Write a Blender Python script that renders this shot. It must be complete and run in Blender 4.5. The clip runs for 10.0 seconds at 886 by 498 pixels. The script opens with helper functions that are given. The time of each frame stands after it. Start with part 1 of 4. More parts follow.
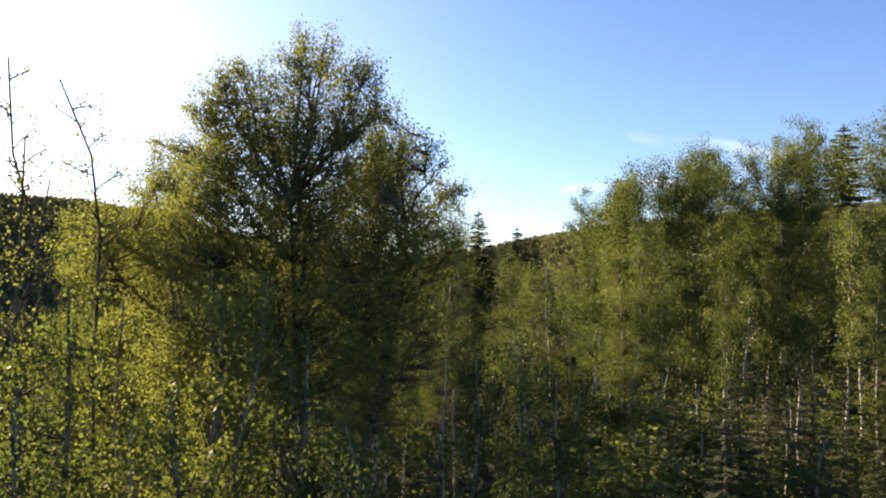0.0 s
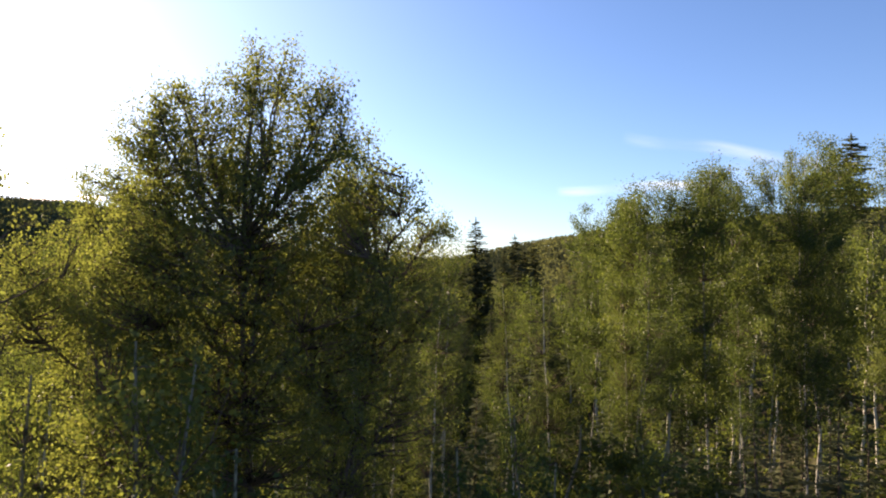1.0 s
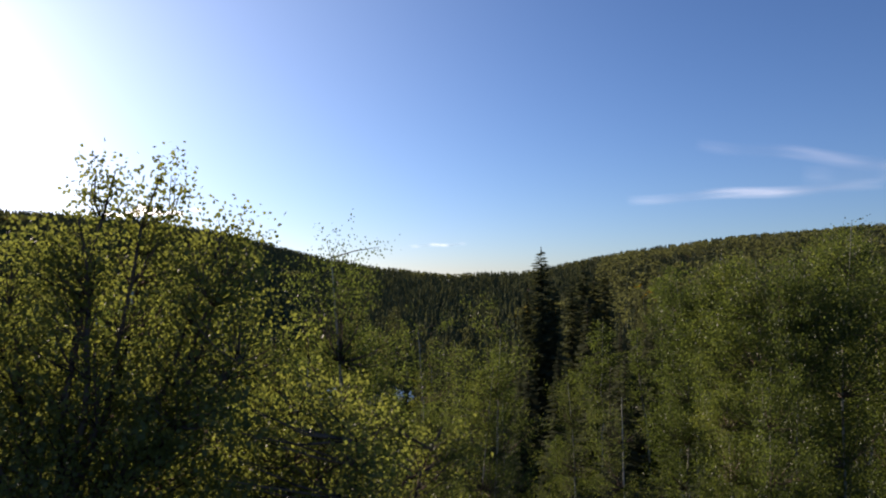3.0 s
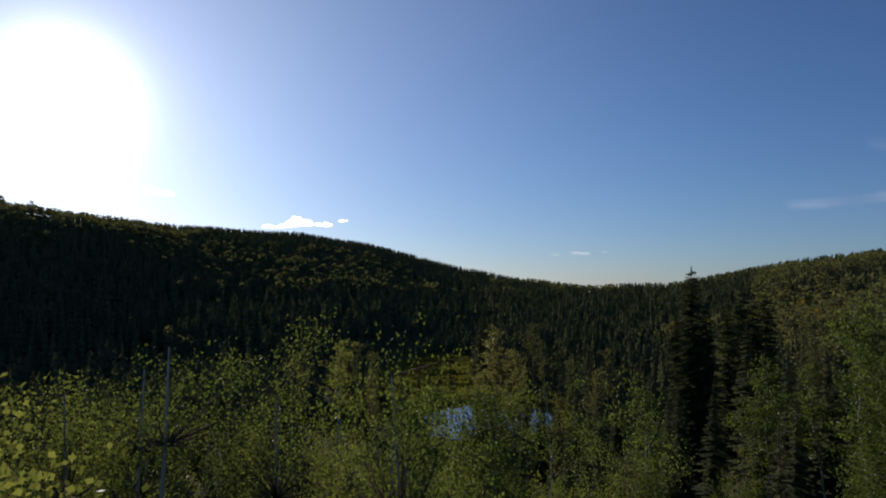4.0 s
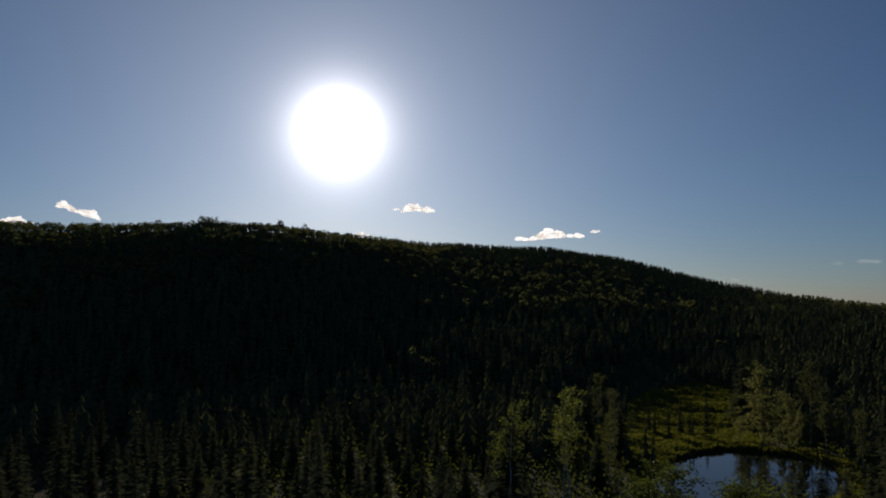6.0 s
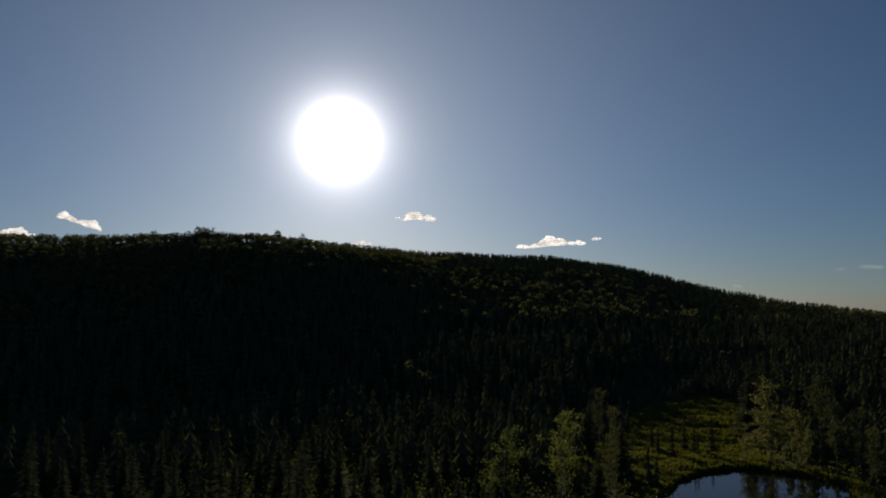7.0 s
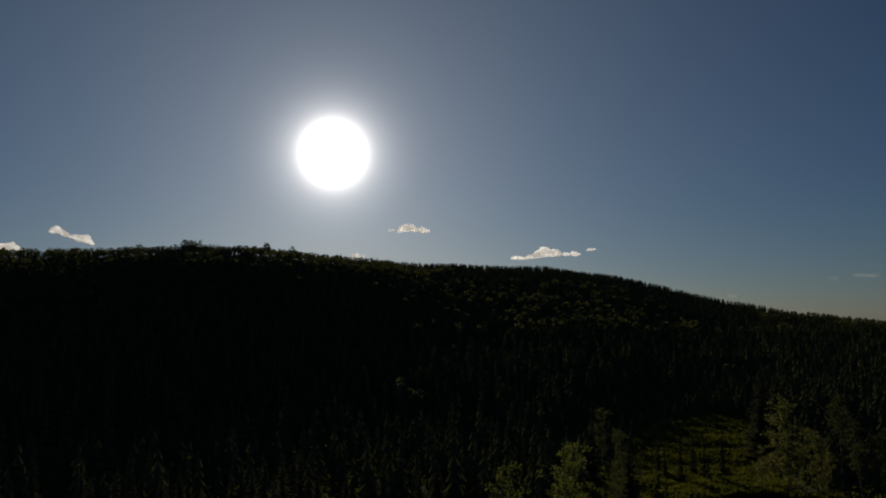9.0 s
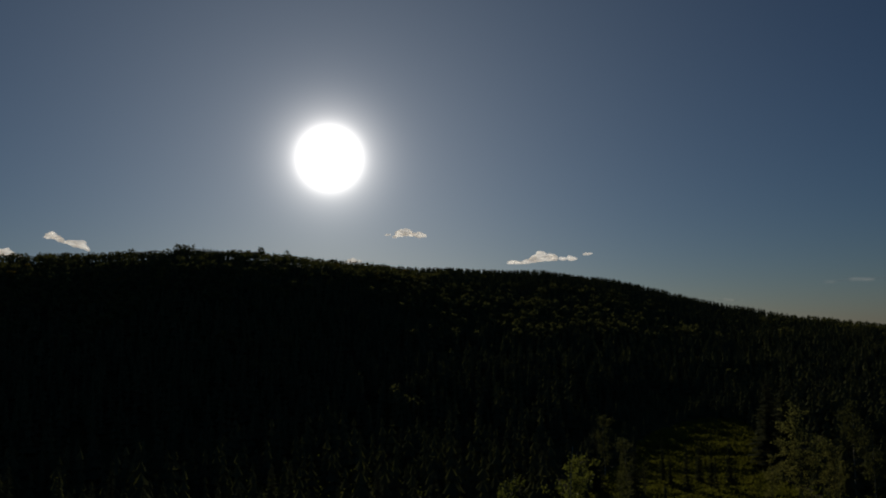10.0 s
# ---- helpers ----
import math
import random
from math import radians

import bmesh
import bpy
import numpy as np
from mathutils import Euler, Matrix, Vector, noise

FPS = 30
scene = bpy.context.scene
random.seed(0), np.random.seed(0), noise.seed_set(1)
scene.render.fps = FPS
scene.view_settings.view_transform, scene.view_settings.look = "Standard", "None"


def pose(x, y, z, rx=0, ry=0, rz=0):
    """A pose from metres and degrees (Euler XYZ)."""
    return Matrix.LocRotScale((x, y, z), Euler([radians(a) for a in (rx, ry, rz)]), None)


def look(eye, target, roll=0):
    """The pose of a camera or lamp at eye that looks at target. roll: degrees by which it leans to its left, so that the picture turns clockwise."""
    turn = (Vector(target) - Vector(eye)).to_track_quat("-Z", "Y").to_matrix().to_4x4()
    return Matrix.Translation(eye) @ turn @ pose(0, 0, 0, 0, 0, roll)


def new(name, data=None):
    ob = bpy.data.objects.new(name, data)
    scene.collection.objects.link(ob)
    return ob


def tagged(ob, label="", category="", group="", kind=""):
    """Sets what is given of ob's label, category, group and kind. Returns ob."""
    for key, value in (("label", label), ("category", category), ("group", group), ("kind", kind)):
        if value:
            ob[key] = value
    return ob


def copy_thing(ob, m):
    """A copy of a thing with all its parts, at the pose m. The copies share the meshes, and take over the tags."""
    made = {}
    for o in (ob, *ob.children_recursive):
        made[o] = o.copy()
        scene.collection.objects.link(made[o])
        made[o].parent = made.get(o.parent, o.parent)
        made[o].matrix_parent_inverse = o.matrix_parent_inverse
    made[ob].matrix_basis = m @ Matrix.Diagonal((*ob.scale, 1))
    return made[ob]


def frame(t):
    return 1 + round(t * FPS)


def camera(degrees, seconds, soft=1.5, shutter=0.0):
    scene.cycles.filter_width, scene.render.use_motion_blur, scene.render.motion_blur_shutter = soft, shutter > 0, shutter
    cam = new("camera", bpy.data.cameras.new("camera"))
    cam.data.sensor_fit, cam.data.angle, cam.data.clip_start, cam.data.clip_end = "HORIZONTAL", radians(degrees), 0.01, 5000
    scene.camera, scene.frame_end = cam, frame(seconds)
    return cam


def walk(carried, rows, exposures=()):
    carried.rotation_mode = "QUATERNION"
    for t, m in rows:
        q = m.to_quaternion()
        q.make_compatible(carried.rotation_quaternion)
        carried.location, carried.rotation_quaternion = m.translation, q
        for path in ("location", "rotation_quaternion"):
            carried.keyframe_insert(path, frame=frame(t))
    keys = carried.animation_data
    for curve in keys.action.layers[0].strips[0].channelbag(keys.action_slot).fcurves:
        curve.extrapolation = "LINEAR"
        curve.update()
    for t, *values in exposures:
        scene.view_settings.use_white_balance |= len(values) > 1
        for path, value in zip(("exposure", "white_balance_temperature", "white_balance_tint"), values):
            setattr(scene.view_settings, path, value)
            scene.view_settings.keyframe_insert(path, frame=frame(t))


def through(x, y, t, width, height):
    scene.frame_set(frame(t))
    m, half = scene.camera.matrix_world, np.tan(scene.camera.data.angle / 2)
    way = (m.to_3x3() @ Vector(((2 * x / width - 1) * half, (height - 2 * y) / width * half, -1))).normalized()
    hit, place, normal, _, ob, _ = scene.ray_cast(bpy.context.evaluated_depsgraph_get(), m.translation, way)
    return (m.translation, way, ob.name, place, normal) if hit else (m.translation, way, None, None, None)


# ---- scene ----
# ---------------------------------------------------------------- camera
cam = camera(62.45, 10.0, soft=2.0)
walk(cam, [
    (0.0, pose(0.960, 4.780, 11.150, 91.610, 0.017, 0.021)),
    (0.5, pose(1.080, 5.690, 11.480, 91.710, -0.017, -0.036)),
    (1.0, pose(1.250, 6.610, 11.970, 91.795, -0.100, -0.065)),
    (1.5, pose(1.440, 7.710, 12.440, 91.890, -0.180, 0.008)),
    (2.0, pose(1.580, 8.880, 13.040, 92.060, -0.351, 1.018)),
    (2.5, pose(1.690, 10.110, 13.620, 92.330, -0.130, 2.500)),
    (3.0, pose(1.770, 11.480, 14.290, 92.657, 0.181, 5.250)),
    (3.5, pose(1.766, 13.050, 14.923, 93.029, 0.281, 9.443)),
    (4.0, pose(1.721, 14.951, 15.496, 93.322, -0.139, 16.194)),
    (4.5, pose(1.563, 16.927, 16.128, 93.538, -0.587, 24.121)),
    (5.0, pose(1.369, 18.877, 16.773, 93.668, -0.800, 32.060)),
    (5.5, pose(1.137, 20.759, 17.356, 93.816, -0.716, 35.295)),
    (6.0, pose(0.816, 22.554, 17.868, 94.068, -0.514, 35.821)),
    (6.5, pose(0.356, 24.244, 18.304, 94.404, -0.309, 35.473)),
    (7.0, pose(-0.293, 25.810, 18.658, 94.701, -0.159, 35.971)),
    (7.5, pose(-1.030, 27.287, 18.872, 94.992, -0.072, 35.983)),
    (8.0, pose(-1.837, 28.729, 18.982, 95.192, 0.102, 35.853)),
    (8.5, pose(-2.739, 30.145, 19.093, 95.426, 0.240, 35.725)),
    (9.0, pose(-3.705, 31.509, 19.103, 95.631, 0.308, 35.589)),
    (9.5, pose(-4.689, 32.889, 19.072, 95.811, 0.402, 35.438)),
    (10.0, pose(-5.671, 34.274, 19.051, 96.010, 0.478, 35.333)),
], exposures=[(0.0, 2.14, 7050, 27), (1.0, 1.98, 7050, 27), (2.0, 1.64, 6950, 27), (3.5, 0.54, 5950, 23), (4.0, 0.14, 5900, 20), (4.5, -0.26, 5950, 19), (5.0, -0.55, 6020, 18), (6.5, -0.91, 6200, 15), (8.0, -1.3, 6340, 13), (10.0, -1.83, 6400, 11)])

# ---------------------------------------------------------------- sky and sun
SUN_AZ, SUN_EL = 44.2, 13.0      # degrees left of +y, degrees up
SUN_DIR = Vector((-math.sin(radians(SUN_AZ)) * math.cos(radians(SUN_EL)),
                  math.cos(radians(SUN_AZ)) * math.cos(radians(SUN_EL)), math.sin(radians(SUN_EL))))


def link(nt, a, i, b, j):
    nt.links.new(a.outputs[i], b.inputs[j])


def math_node(nt, op, a=None, b=None):
    n = nt.nodes.new("ShaderNodeMath")
    n.operation = op
    for k, v in enumerate((a, b)):
        if v is None:
            continue
        if isinstance(v, (int, float)):
            n.inputs[k].default_value = v
        else:
            nt.links.new(v, n.inputs[k])
    return n.outputs[0]


def build_world():
    w = bpy.data.worlds.new("sky")
    scene.world = w
    w.use_nodes = True
    nt = w.node_tree
    nt.nodes.clear()
    out = nt.nodes.new("ShaderNodeOutputWorld")
    sky = nt.nodes.new("ShaderNodeTexSky")
    sky.sky_type = "NISHITA"
    sky.sun_disc = False
    sky.sun_elevation = radians(SUN_EL)
    sky.sun_rotation = radians(-SUN_AZ)
    sky.altitude = 300
    sky.air_density, sky.dust_density, sky.ozone_density = 0.9, 0.35, 4.5
    bg = nt.nodes.new("ShaderNodeBackground")
    bg.inputs[1].default_value = 0.064
    link(nt, sky, 0, bg, 0)
    # the sun: a bright core widened to imitate lens bloom, and its aureole in thin haze
    co = nt.nodes.new("ShaderNodeTexCoord")
    dot = nt.nodes.new("ShaderNodeVectorMath")
    dot.operation = "DOT_PRODUCT"
    dot.inputs[1].default_value = SUN_DIR
    link(nt, co, "Generated", dot, 0)
    d = math_node(nt, "MAXIMUM", dot.outputs["Value"], 0.0)
    core = math_node(nt, "MULTIPLY", math_node(nt, "POWER", d, 3000), 30.0)
    mid = math_node(nt, "MULTIPLY", math_node(nt, "POWER", d, 700), 2.6)
    near = math_node(nt, "MULTIPLY", math_node(nt, "POWER", d, 240), 0.5)
    wide = math_node(nt, "MULTIPLY", math_node(nt, "POWER", d, 36), 0.115)
    glow = nt.nodes.new("ShaderNodeBackground")
    glow.inputs[0].default_value = (1.0, 0.95, 0.88, 1)
    nt.links.new(math_node(nt, "ADD", core, math_node(nt, "ADD", mid, math_node(nt, "ADD", near, wide))), glow.inputs[1])
    haze = nt.nodes.new("ShaderNodeBackground")        # forward scatter over the whole side of the sky towards the sun
    haze.inputs[0].default_value = (0.8, 0.94, 0.94, 1)
    nt.links.new(math_node(nt, "MULTIPLY", math_node(nt, "POWER", d, 7.2), 0.205), haze.inputs[1])
    both = nt.nodes.new("ShaderNodeAddShader")
    link(nt, bg, 0, both, 0)
    link(nt, haze, 0, both, 1)
    add = nt.nodes.new("ShaderNodeAddShader")
    link(nt, both, 0, add, 0)
    link(nt, glow, 0, add, 1)
    link(nt, add, 0, out, 0)


build_world()
sun = new("sun", bpy.data.lights.new("sun", "SUN"))
sun.data.energy, sun.data.angle, sun.data.color = 5.0, radians(0.6), (1.0, 0.86, 0.66)
sun.matrix_world = look(SUN_DIR * 100, (0, 0, 0))

# ---------------------------------------------------------------- materials


def material(name):
    m = bpy.data.materials.new(name)
    m.use_nodes = True
    nt = m.node_tree
    return m, nt, nt.nodes["Principled BSDF"], nt.nodes["Material Output"]


def ramp(nt, stops):
    r = nt.nodes.new("ShaderNodeValToRGB")
    while len(r.color_ramp.elements) < len(stops):
        r.color_ramp.elements.new(0.5)
    for e, (p, c) in zip(r.color_ramp.elements, stops):
        e.position, e.color = p, (*c, 1)
    return r


def noise_tex(nt, scale, detail=4.0, coord="Object"):
    co = nt.nodes.new("ShaderNodeTexCoord")
    n = nt.nodes.new("ShaderNodeTexNoise")
    n.inputs["Scale"].default_value, n.inputs["Detail"].default_value = scale, detail
    link(nt, co, coord, n, "Vector")
    return n


def leaf_material(name, dark, mid, light, through=0.5, gloss=0.0):
    """Leaf: each island its own tint, each tree its own cast; light comes through the blade."""
    m, nt, bsdf, out = material(name)
    nt.nodes.remove(bsdf)
    geo = nt.nodes.new("ShaderNodeNewGeometry")
    info = nt.nodes.new("ShaderNodeObjectInfo")
    mix = math_node(nt, "ADD", math_node(nt, "MULTIPLY", geo.outputs["Random Per Island"], 0.45),
                    math_node(nt, "MULTIPLY", info.outputs["Random"], 0.55))
    r = ramp(nt, [(0.0, dark), (0.5, mid), (1.0, light)])
    nt.links.new(mix, r.inputs[0])
    df = nt.nodes.new("ShaderNodeBsdfDiffuse")
    link(nt, r, 0, df, 0)
    tr = nt.nodes.new("ShaderNodeBsdfTranslucent")
    hue = nt.nodes.new("ShaderNodeMix")
    hue.data_type, hue.blend_type = "RGBA", "MULTIPLY"
    hue.inputs[0].default_value = 1.0
    hue.inputs[7].default_value = (1.34, 1.3, 0.66, 1)
    link(nt, r, 0, hue, 6)
    link(nt, hue, 2, tr, 0)
    ms = nt.nodes.new("ShaderNodeMixShader")
    ms.inputs[0].default_value = through
    link(nt, df, 0, ms, 1)
    link(nt, tr, 0, ms, 2)
    gl = nt.nodes.new("ShaderNodeBsdfGlossy")          # the waxy skin of the blade
    gl.inputs["Roughness"].default_value = 0.42
    wax = nt.nodes.new("ShaderNodeMixShader")
    wax.inputs[0].default_value = gloss
    link(nt, ms, 0, wax, 1)
    link(nt, gl, 0, wax, 2)
    link(nt, wax, 0, out, 0)
    return m


def bark_material(name, pale, dark, scale, cut):
    m, nt, bsdf, out = material(name)
    n = noise_tex(nt, scale, 6)
    n.inputs["Distortion"].default_value = 0.8
    r = ramp(nt, [(cut - 0.06, dark), (cut + 0.05, pale), (0.9, tuple(c * 0.8 for c in pale))])
    link(nt, n, 0, r, 0)
    link(nt, r, 0, bsdf, "Base Color")
    bsdf.inputs["Roughness"].default_value = 0.95
    bsdf.inputs["Specular IOR Level"].default_value = 0.0
    b = nt.nodes.new("ShaderNodeBump")
    b.inputs["Strength"].default_value, b.inputs["Distance"].default_value = 0.6, 0.03
    link(nt, n, 0, b, "Height")
    link(nt, b, 0, bsdf, "Normal")
    return m


M_LEAF = leaf_material("aspen_leaf", (0.03, 0.047, 0.016), (0.074, 0.1, 0.03), (0.142, 0.165, 0.048), 0.5, 0.012)
M_LEAF_WILLOW = leaf_material("willow_leaf", (0.05, 0.065, 0.023), (0.1, 0.121, 0.039), (0.165, 0.18, 0.055), 0.57, 0.015)
M_LEAF_FAR = leaf_material("far_leaf", (0.052, 0.061, 0.036), (0.086, 0.096, 0.054), (0.12, 0.13, 0.07), 0.4)
# paler leaf colour that imitates sunlight on the shore bushes
M_LEAF_SUNLIT = leaf_material("sunlit_leaf", (0.09, 0.1, 0.05), (0.15, 0.16, 0.08), (0.22, 0.22, 0.11), 0.5)
M_LEAF_GOLD = leaf_material("turning_leaf", (0.06, 0.062, 0.016), (0.12, 0.1, 0.022), (0.2, 0.14, 0.03), 0.4)
M_NEEDLE = leaf_material("spruce_needle", (0.046, 0.056, 0.032), (0.08, 0.092, 0.05), (0.115, 0.122, 0.064), 0.28)
M_GRASS = leaf_material("meadow_grass", (0.068, 0.084, 0.02), (0.118, 0.128, 0.03), (0.18, 0.167, 0.048), 0.43)
M_SHRUB = leaf_material("shrub_leaf", (0.03, 0.042, 0.014), (0.06, 0.076, 0.024), (0.11, 0.12, 0.032))
M_ASPEN_BARK = bark_material("aspen_bark", (0.42, 0.40, 0.32), (0.06, 0.055, 0.045), 2.4, 0.40)
M_GREY_BARK = bark_material("grey_aspen_bark", (0.3, 0.29, 0.23), (0.05, 0.046, 0.04), 3.0, 0.42)
M_YOUNG_BARK = bark_material("young_bark", (0.2, 0.19, 0.13), (0.05, 0.05, 0.035), 5.0, 0.42)
M_DARK_BARK = bark_material("dark_bark", (0.13, 0.10, 0.075), (0.035, 0.028, 0.022), 6.0, 0.45)


def ground_material():
    m, nt, bsdf, out = material("forest_floor")
    n1, n2 = noise_tex(nt, 0.06, 5), noise_tex(nt, 3.0, 8)
    a = ramp(nt, [(0.35, (0.035, 0.05, 0.016)), (0.5, (0.055, 0.06, 0.022)), (0.65, (0.075, 0.06, 0.03))])
    b = ramp(nt, [(0.3, (0.35, 0.35, 0.35)), (0.7, (1.3, 1.3, 1.3))])
    link(nt, n1, 0, a, 0)
    link(nt, n2, 0, b, 0)
    mx = nt.nodes.new("ShaderNodeMix")
    mx.data_type, mx.blend_type = "RGBA", "MULTIPLY"
    mx.inputs[0].default_value = 1.0
    link(nt, a, 0, mx, 6)
    link(nt, b, 0, mx, 7)
    link(nt, mx, 2, bsdf, "Base Color")
    bsdf.inputs["Roughness"].default_value = 1.0
    bsdf.inputs["Specular IOR Level"].default_value = 0.05
    bp = nt.nodes.new("ShaderNodeBump")
    bp.inputs["Strength"].default_value, bp.inputs["Distance"].default_value = 0.8, 0.15
    link(nt, n2, 0, bp, "Height")
    link(nt, bp, 0, bsdf, "Normal")
    return m


def water_material():
    m, nt, bsdf, out = material("pond_water")
    bsdf.inputs["Base Color"].default_value = (0.012, 0.016, 0.014, 1)
    bsdf.inputs["Roughness"].default_value = 0.03
    bsdf.inputs["IOR"].default_value = 1.333
    bsdf.inputs["Specular IOR Level"].default_value = 0.5
    n = noise_tex(nt, 1.6, 3)
    bp = nt.nodes.new("ShaderNodeBump")
    bp.inputs["Strength"].default_value, bp.inputs["Distance"].default_value = 0.08, 0.05
    link(nt, n, 0, bp, "Height")
    link(nt, bp, 0, bsdf, "Normal")
    return m


M_GROUND, M_WATER = ground_material(), water_material()

# ---------------------------------------------------------------- terrain
CX, CY = -5.0, 34.0              # middle of the valley bowl
FLOOR = -1.1
POND_Z = -0.75
# ridge round the bowl: degrees left of +y, distance, height of the soil
RIDGE_AZ = [-180, -100, -60, -35, -20, -9, -2.6, 0.8, 4.3, 10, 13.7, 18.4, 22.5, 27.6, 33.3, 39.1, 45.2, 49.4, 55.1, 59.7, 63.3, 66.7, 80, 120, 180]
RIDGE_R = [300, 300, 300, 300, 310, 310, 320, 330, 310, 340, 360, 380, 390, 386, 365, 340, 310, 297, 295, 298, 300, 300, 300, 300, 300]
RIDGE_Z = [9.4, 9.4, 7.4, 8.4, 12.4, 14.4, 15.4, 16.4, 15.6, 19.9, 24.4, 32.2, 39.2, 43.4, 42.9, 42.7, 44.4, 46, 46.4, 44.4, 43.6, 42.6, 40.9, 18.4, 9.4]


def smooth(t):
    t = np.clip(t, 0, 1)
    return t * t * (3 - 2 * t)


def pond_field(x, y):
    """Below 1 inside the pond."""
    u, v = x + 19.1, y - 106.6
    a = np.arctan2(v, u)
    wob = 1 + 0.02 * np.sin(3 * a + 1.0) + 0.015 * np.sin(7 * a) + 0.012 * np.sin(13 * a + 2)
    c, s = math.cos(0.05), math.sin(0.05)
    p, q = c * u + s * v, -s * u + c * v
    return ((np.abs(p) / 8.6) ** 2.4 + (np.abs(q) / 14.6) ** 2.4) ** 0.4 / wob


def meadow_field(x, y):
    u, v = x + 37.5, y - 140.0
    c, s = math.cos(0.12), math.sin(0.12)
    p, q = c * u + s * v, -s * u + c * v
    a = np.arctan2(v, u)
    gap = np.sqrt(((x + 29.5) / 7.5) ** 2 + ((y - 128.0) / 10.0) ** 2)      # the opening between meadow and pond
    return np.minimum(gap, np.sqrt((p / 9.0) ** 2 + (q / 34.0) ** 2) / (1 + 0.12 * np.sin(3 * a + 1)))


def ground_z(x, y):
    x, y = np.asarray(x, float), np.asarray(y, float)
    u, v = x - CX, y - CY
    r, az = np.hypot(u, v), np.degrees(np.arctan2(-u, v))
    R, h = np.interp(az, RIDGE_AZ, RIDGE_R), np.interp(az, RIDGE_AZ, RIDGE_Z)
    start = np.where(v > -20, 105.0, 90.0)
    t = (r - start) / (R - start)
    z = FLOOR + (h - FLOOR) * (0.55 * smooth(t) + 0.45 * np.clip(t, 0, 1))
    z -= (h + 8) * 0.8 * smooth((r - R - 15) / 400)
    z += 1.2 * smooth((45 - y) / 55)                      # the bank where the camera starts
    s = np.maximum(0, x - 5 + 2 * np.sin(y * 0.05))
    z += 40 * (1 - np.exp(-s / 170)) * smooth((r + 60) / 100)
    z += 0.35 * np.sin(x * 0.11 + 1) * np.cos(y * 0.09) + 1.1 * np.sin(x * 0.021) * np.sin(y * 0.017 + 2) * smooth((r - 120) / 60)
    p = pond_field(x, y)
    flat = smooth((1.9 - p) / 0.6)
    z = z * (1 - flat) + (POND_Z + 0.22) * flat
    z -= 1.5 * smooth((1.06 - p) / 0.08)
    return z


def np_mesh(name, verts, faces, mats, face_mat=None, shade=False):
    """A mesh from arrays: verts n x 3, faces m x k."""
    me = bpy.data.meshes.new(name)
    verts, faces = np.asarray(verts, np.float32), np.asarray(faces, np.int32)
    m, k = faces.shape
    me.vertices.add(len(verts))
    me.vertices.foreach_set("co", verts.ravel())
    me.loops.add(m * k)
    me.loops.foreach_set("vertex_index", faces.ravel())
    me.polygons.add(m)
    me.polygons.foreach_set("loop_start", np.arange(0, m * k, k, dtype=np.int32))
    if face_mat is not None:
        me.polygons.foreach_set("material_index", np.asarray(face_mat, np.int32))
    for mat in mats:
        me.materials.append(mat)
    me.update(calc_edges=True)
    if shade:
        me.shade_smooth()
    return me


def build_ground():
    rings = np.concatenate([np.linspace(0.004, 120, 90), np.linspace(122, 460, 80), np.geomspace(480, 3800, 22)])
    n = 300
    a = np.arange(n) / n * 2 * np.pi
    x = CX - np.outer(rings, np.sin(a))
    y = CY + np.outer(rings, np.cos(a))
    v = np.stack([x, y, ground_z(x, y)], -1).reshape(-1, 3)
    i, j = np.meshgrid(np.arange(len(rings) - 1), np.arange(n), indexing="ij")
    k = (j + 1) % n
    f = np.stack([i * n + j, i * n + k, (i + 1) * n + k, (i + 1) * n + j], -1).reshape(-1, 4)[:, ::-1]
    ob = new("ground", np_mesh("ground", v, f, [M_GROUND], shade=True))
    tagged(ob, "mossy brown and green forest floor falling to a valley", "ground", kind="structure")


def build_pond():
    bm = bmesh.new()
    a = np.linspace(0, 2 * np.pi, 72, endpoint=False)
    vs = []
    for t in a:
        k = 4.0
        while pond_field(-19.1 + k * math.cos(t), 106.6 + k * math.sin(t)) < 1.07:
            k += 0.1
        vs.append(bm.verts.new((-19.1 + k * math.cos(t), 106.6 + k * math.sin(t), POND_Z)))
    bm.faces.new(vs)
    me = bpy.data.meshes.new("pond")
    bm.to_mesh(me)
    bm.free()
    me.materials.append(M_WATER)
    tagged(new("pond", me), "still dark pond reflecting the blue sky", "pond", kind="structure")


build_ground()
build_pond()

# ---------------------------------------------------------------- tree makers


def tube(pts, radii, sides):
    """Verts and quads of a tapering tube along a line of points."""
    pts, radii = np.asarray(pts, float), np.asarray(radii, float)
    d = np.gradient(pts, axis=0)
    d /= np.linalg.norm(d, axis=1, keepdims=True) + 1e-9
    ref = np.where(np.abs(d[:, 2:3]) > 0.8, [[1.0, 0, 0]], [[0, 0, 1.0]])
    u = np.cross(d, ref)
    u /= np.linalg.norm(u, axis=1, keepdims=True) + 1e-9
    w = np.cross(d, u)
    a = np.arange(sides) / sides * 2 * np.pi
    v = pts[:, None] + radii[:, None, None] * (u[:, None] * np.cos(a)[None, :, None] + w[:, None] * np.sin(a)[None, :, None])
    i, j = np.meshgrid(np.arange(len(pts) - 1), np.arange(sides), indexing="ij")
    k = (j + 1) % sides
    f = np.stack([i * sides + j, i * sides + k, (i + 1) * sides + k, (i + 1) * sides + j], -1).reshape(-1, 4)
    return v.reshape(-1, 3), f


def joined(pieces):
    vs, fs, n = [], [], 0
    for v, f in pieces:
        vs.append(v)
        fs.append(f + n)
        n += len(v)
    return np.concatenate(vs), np.concatenate(fs)


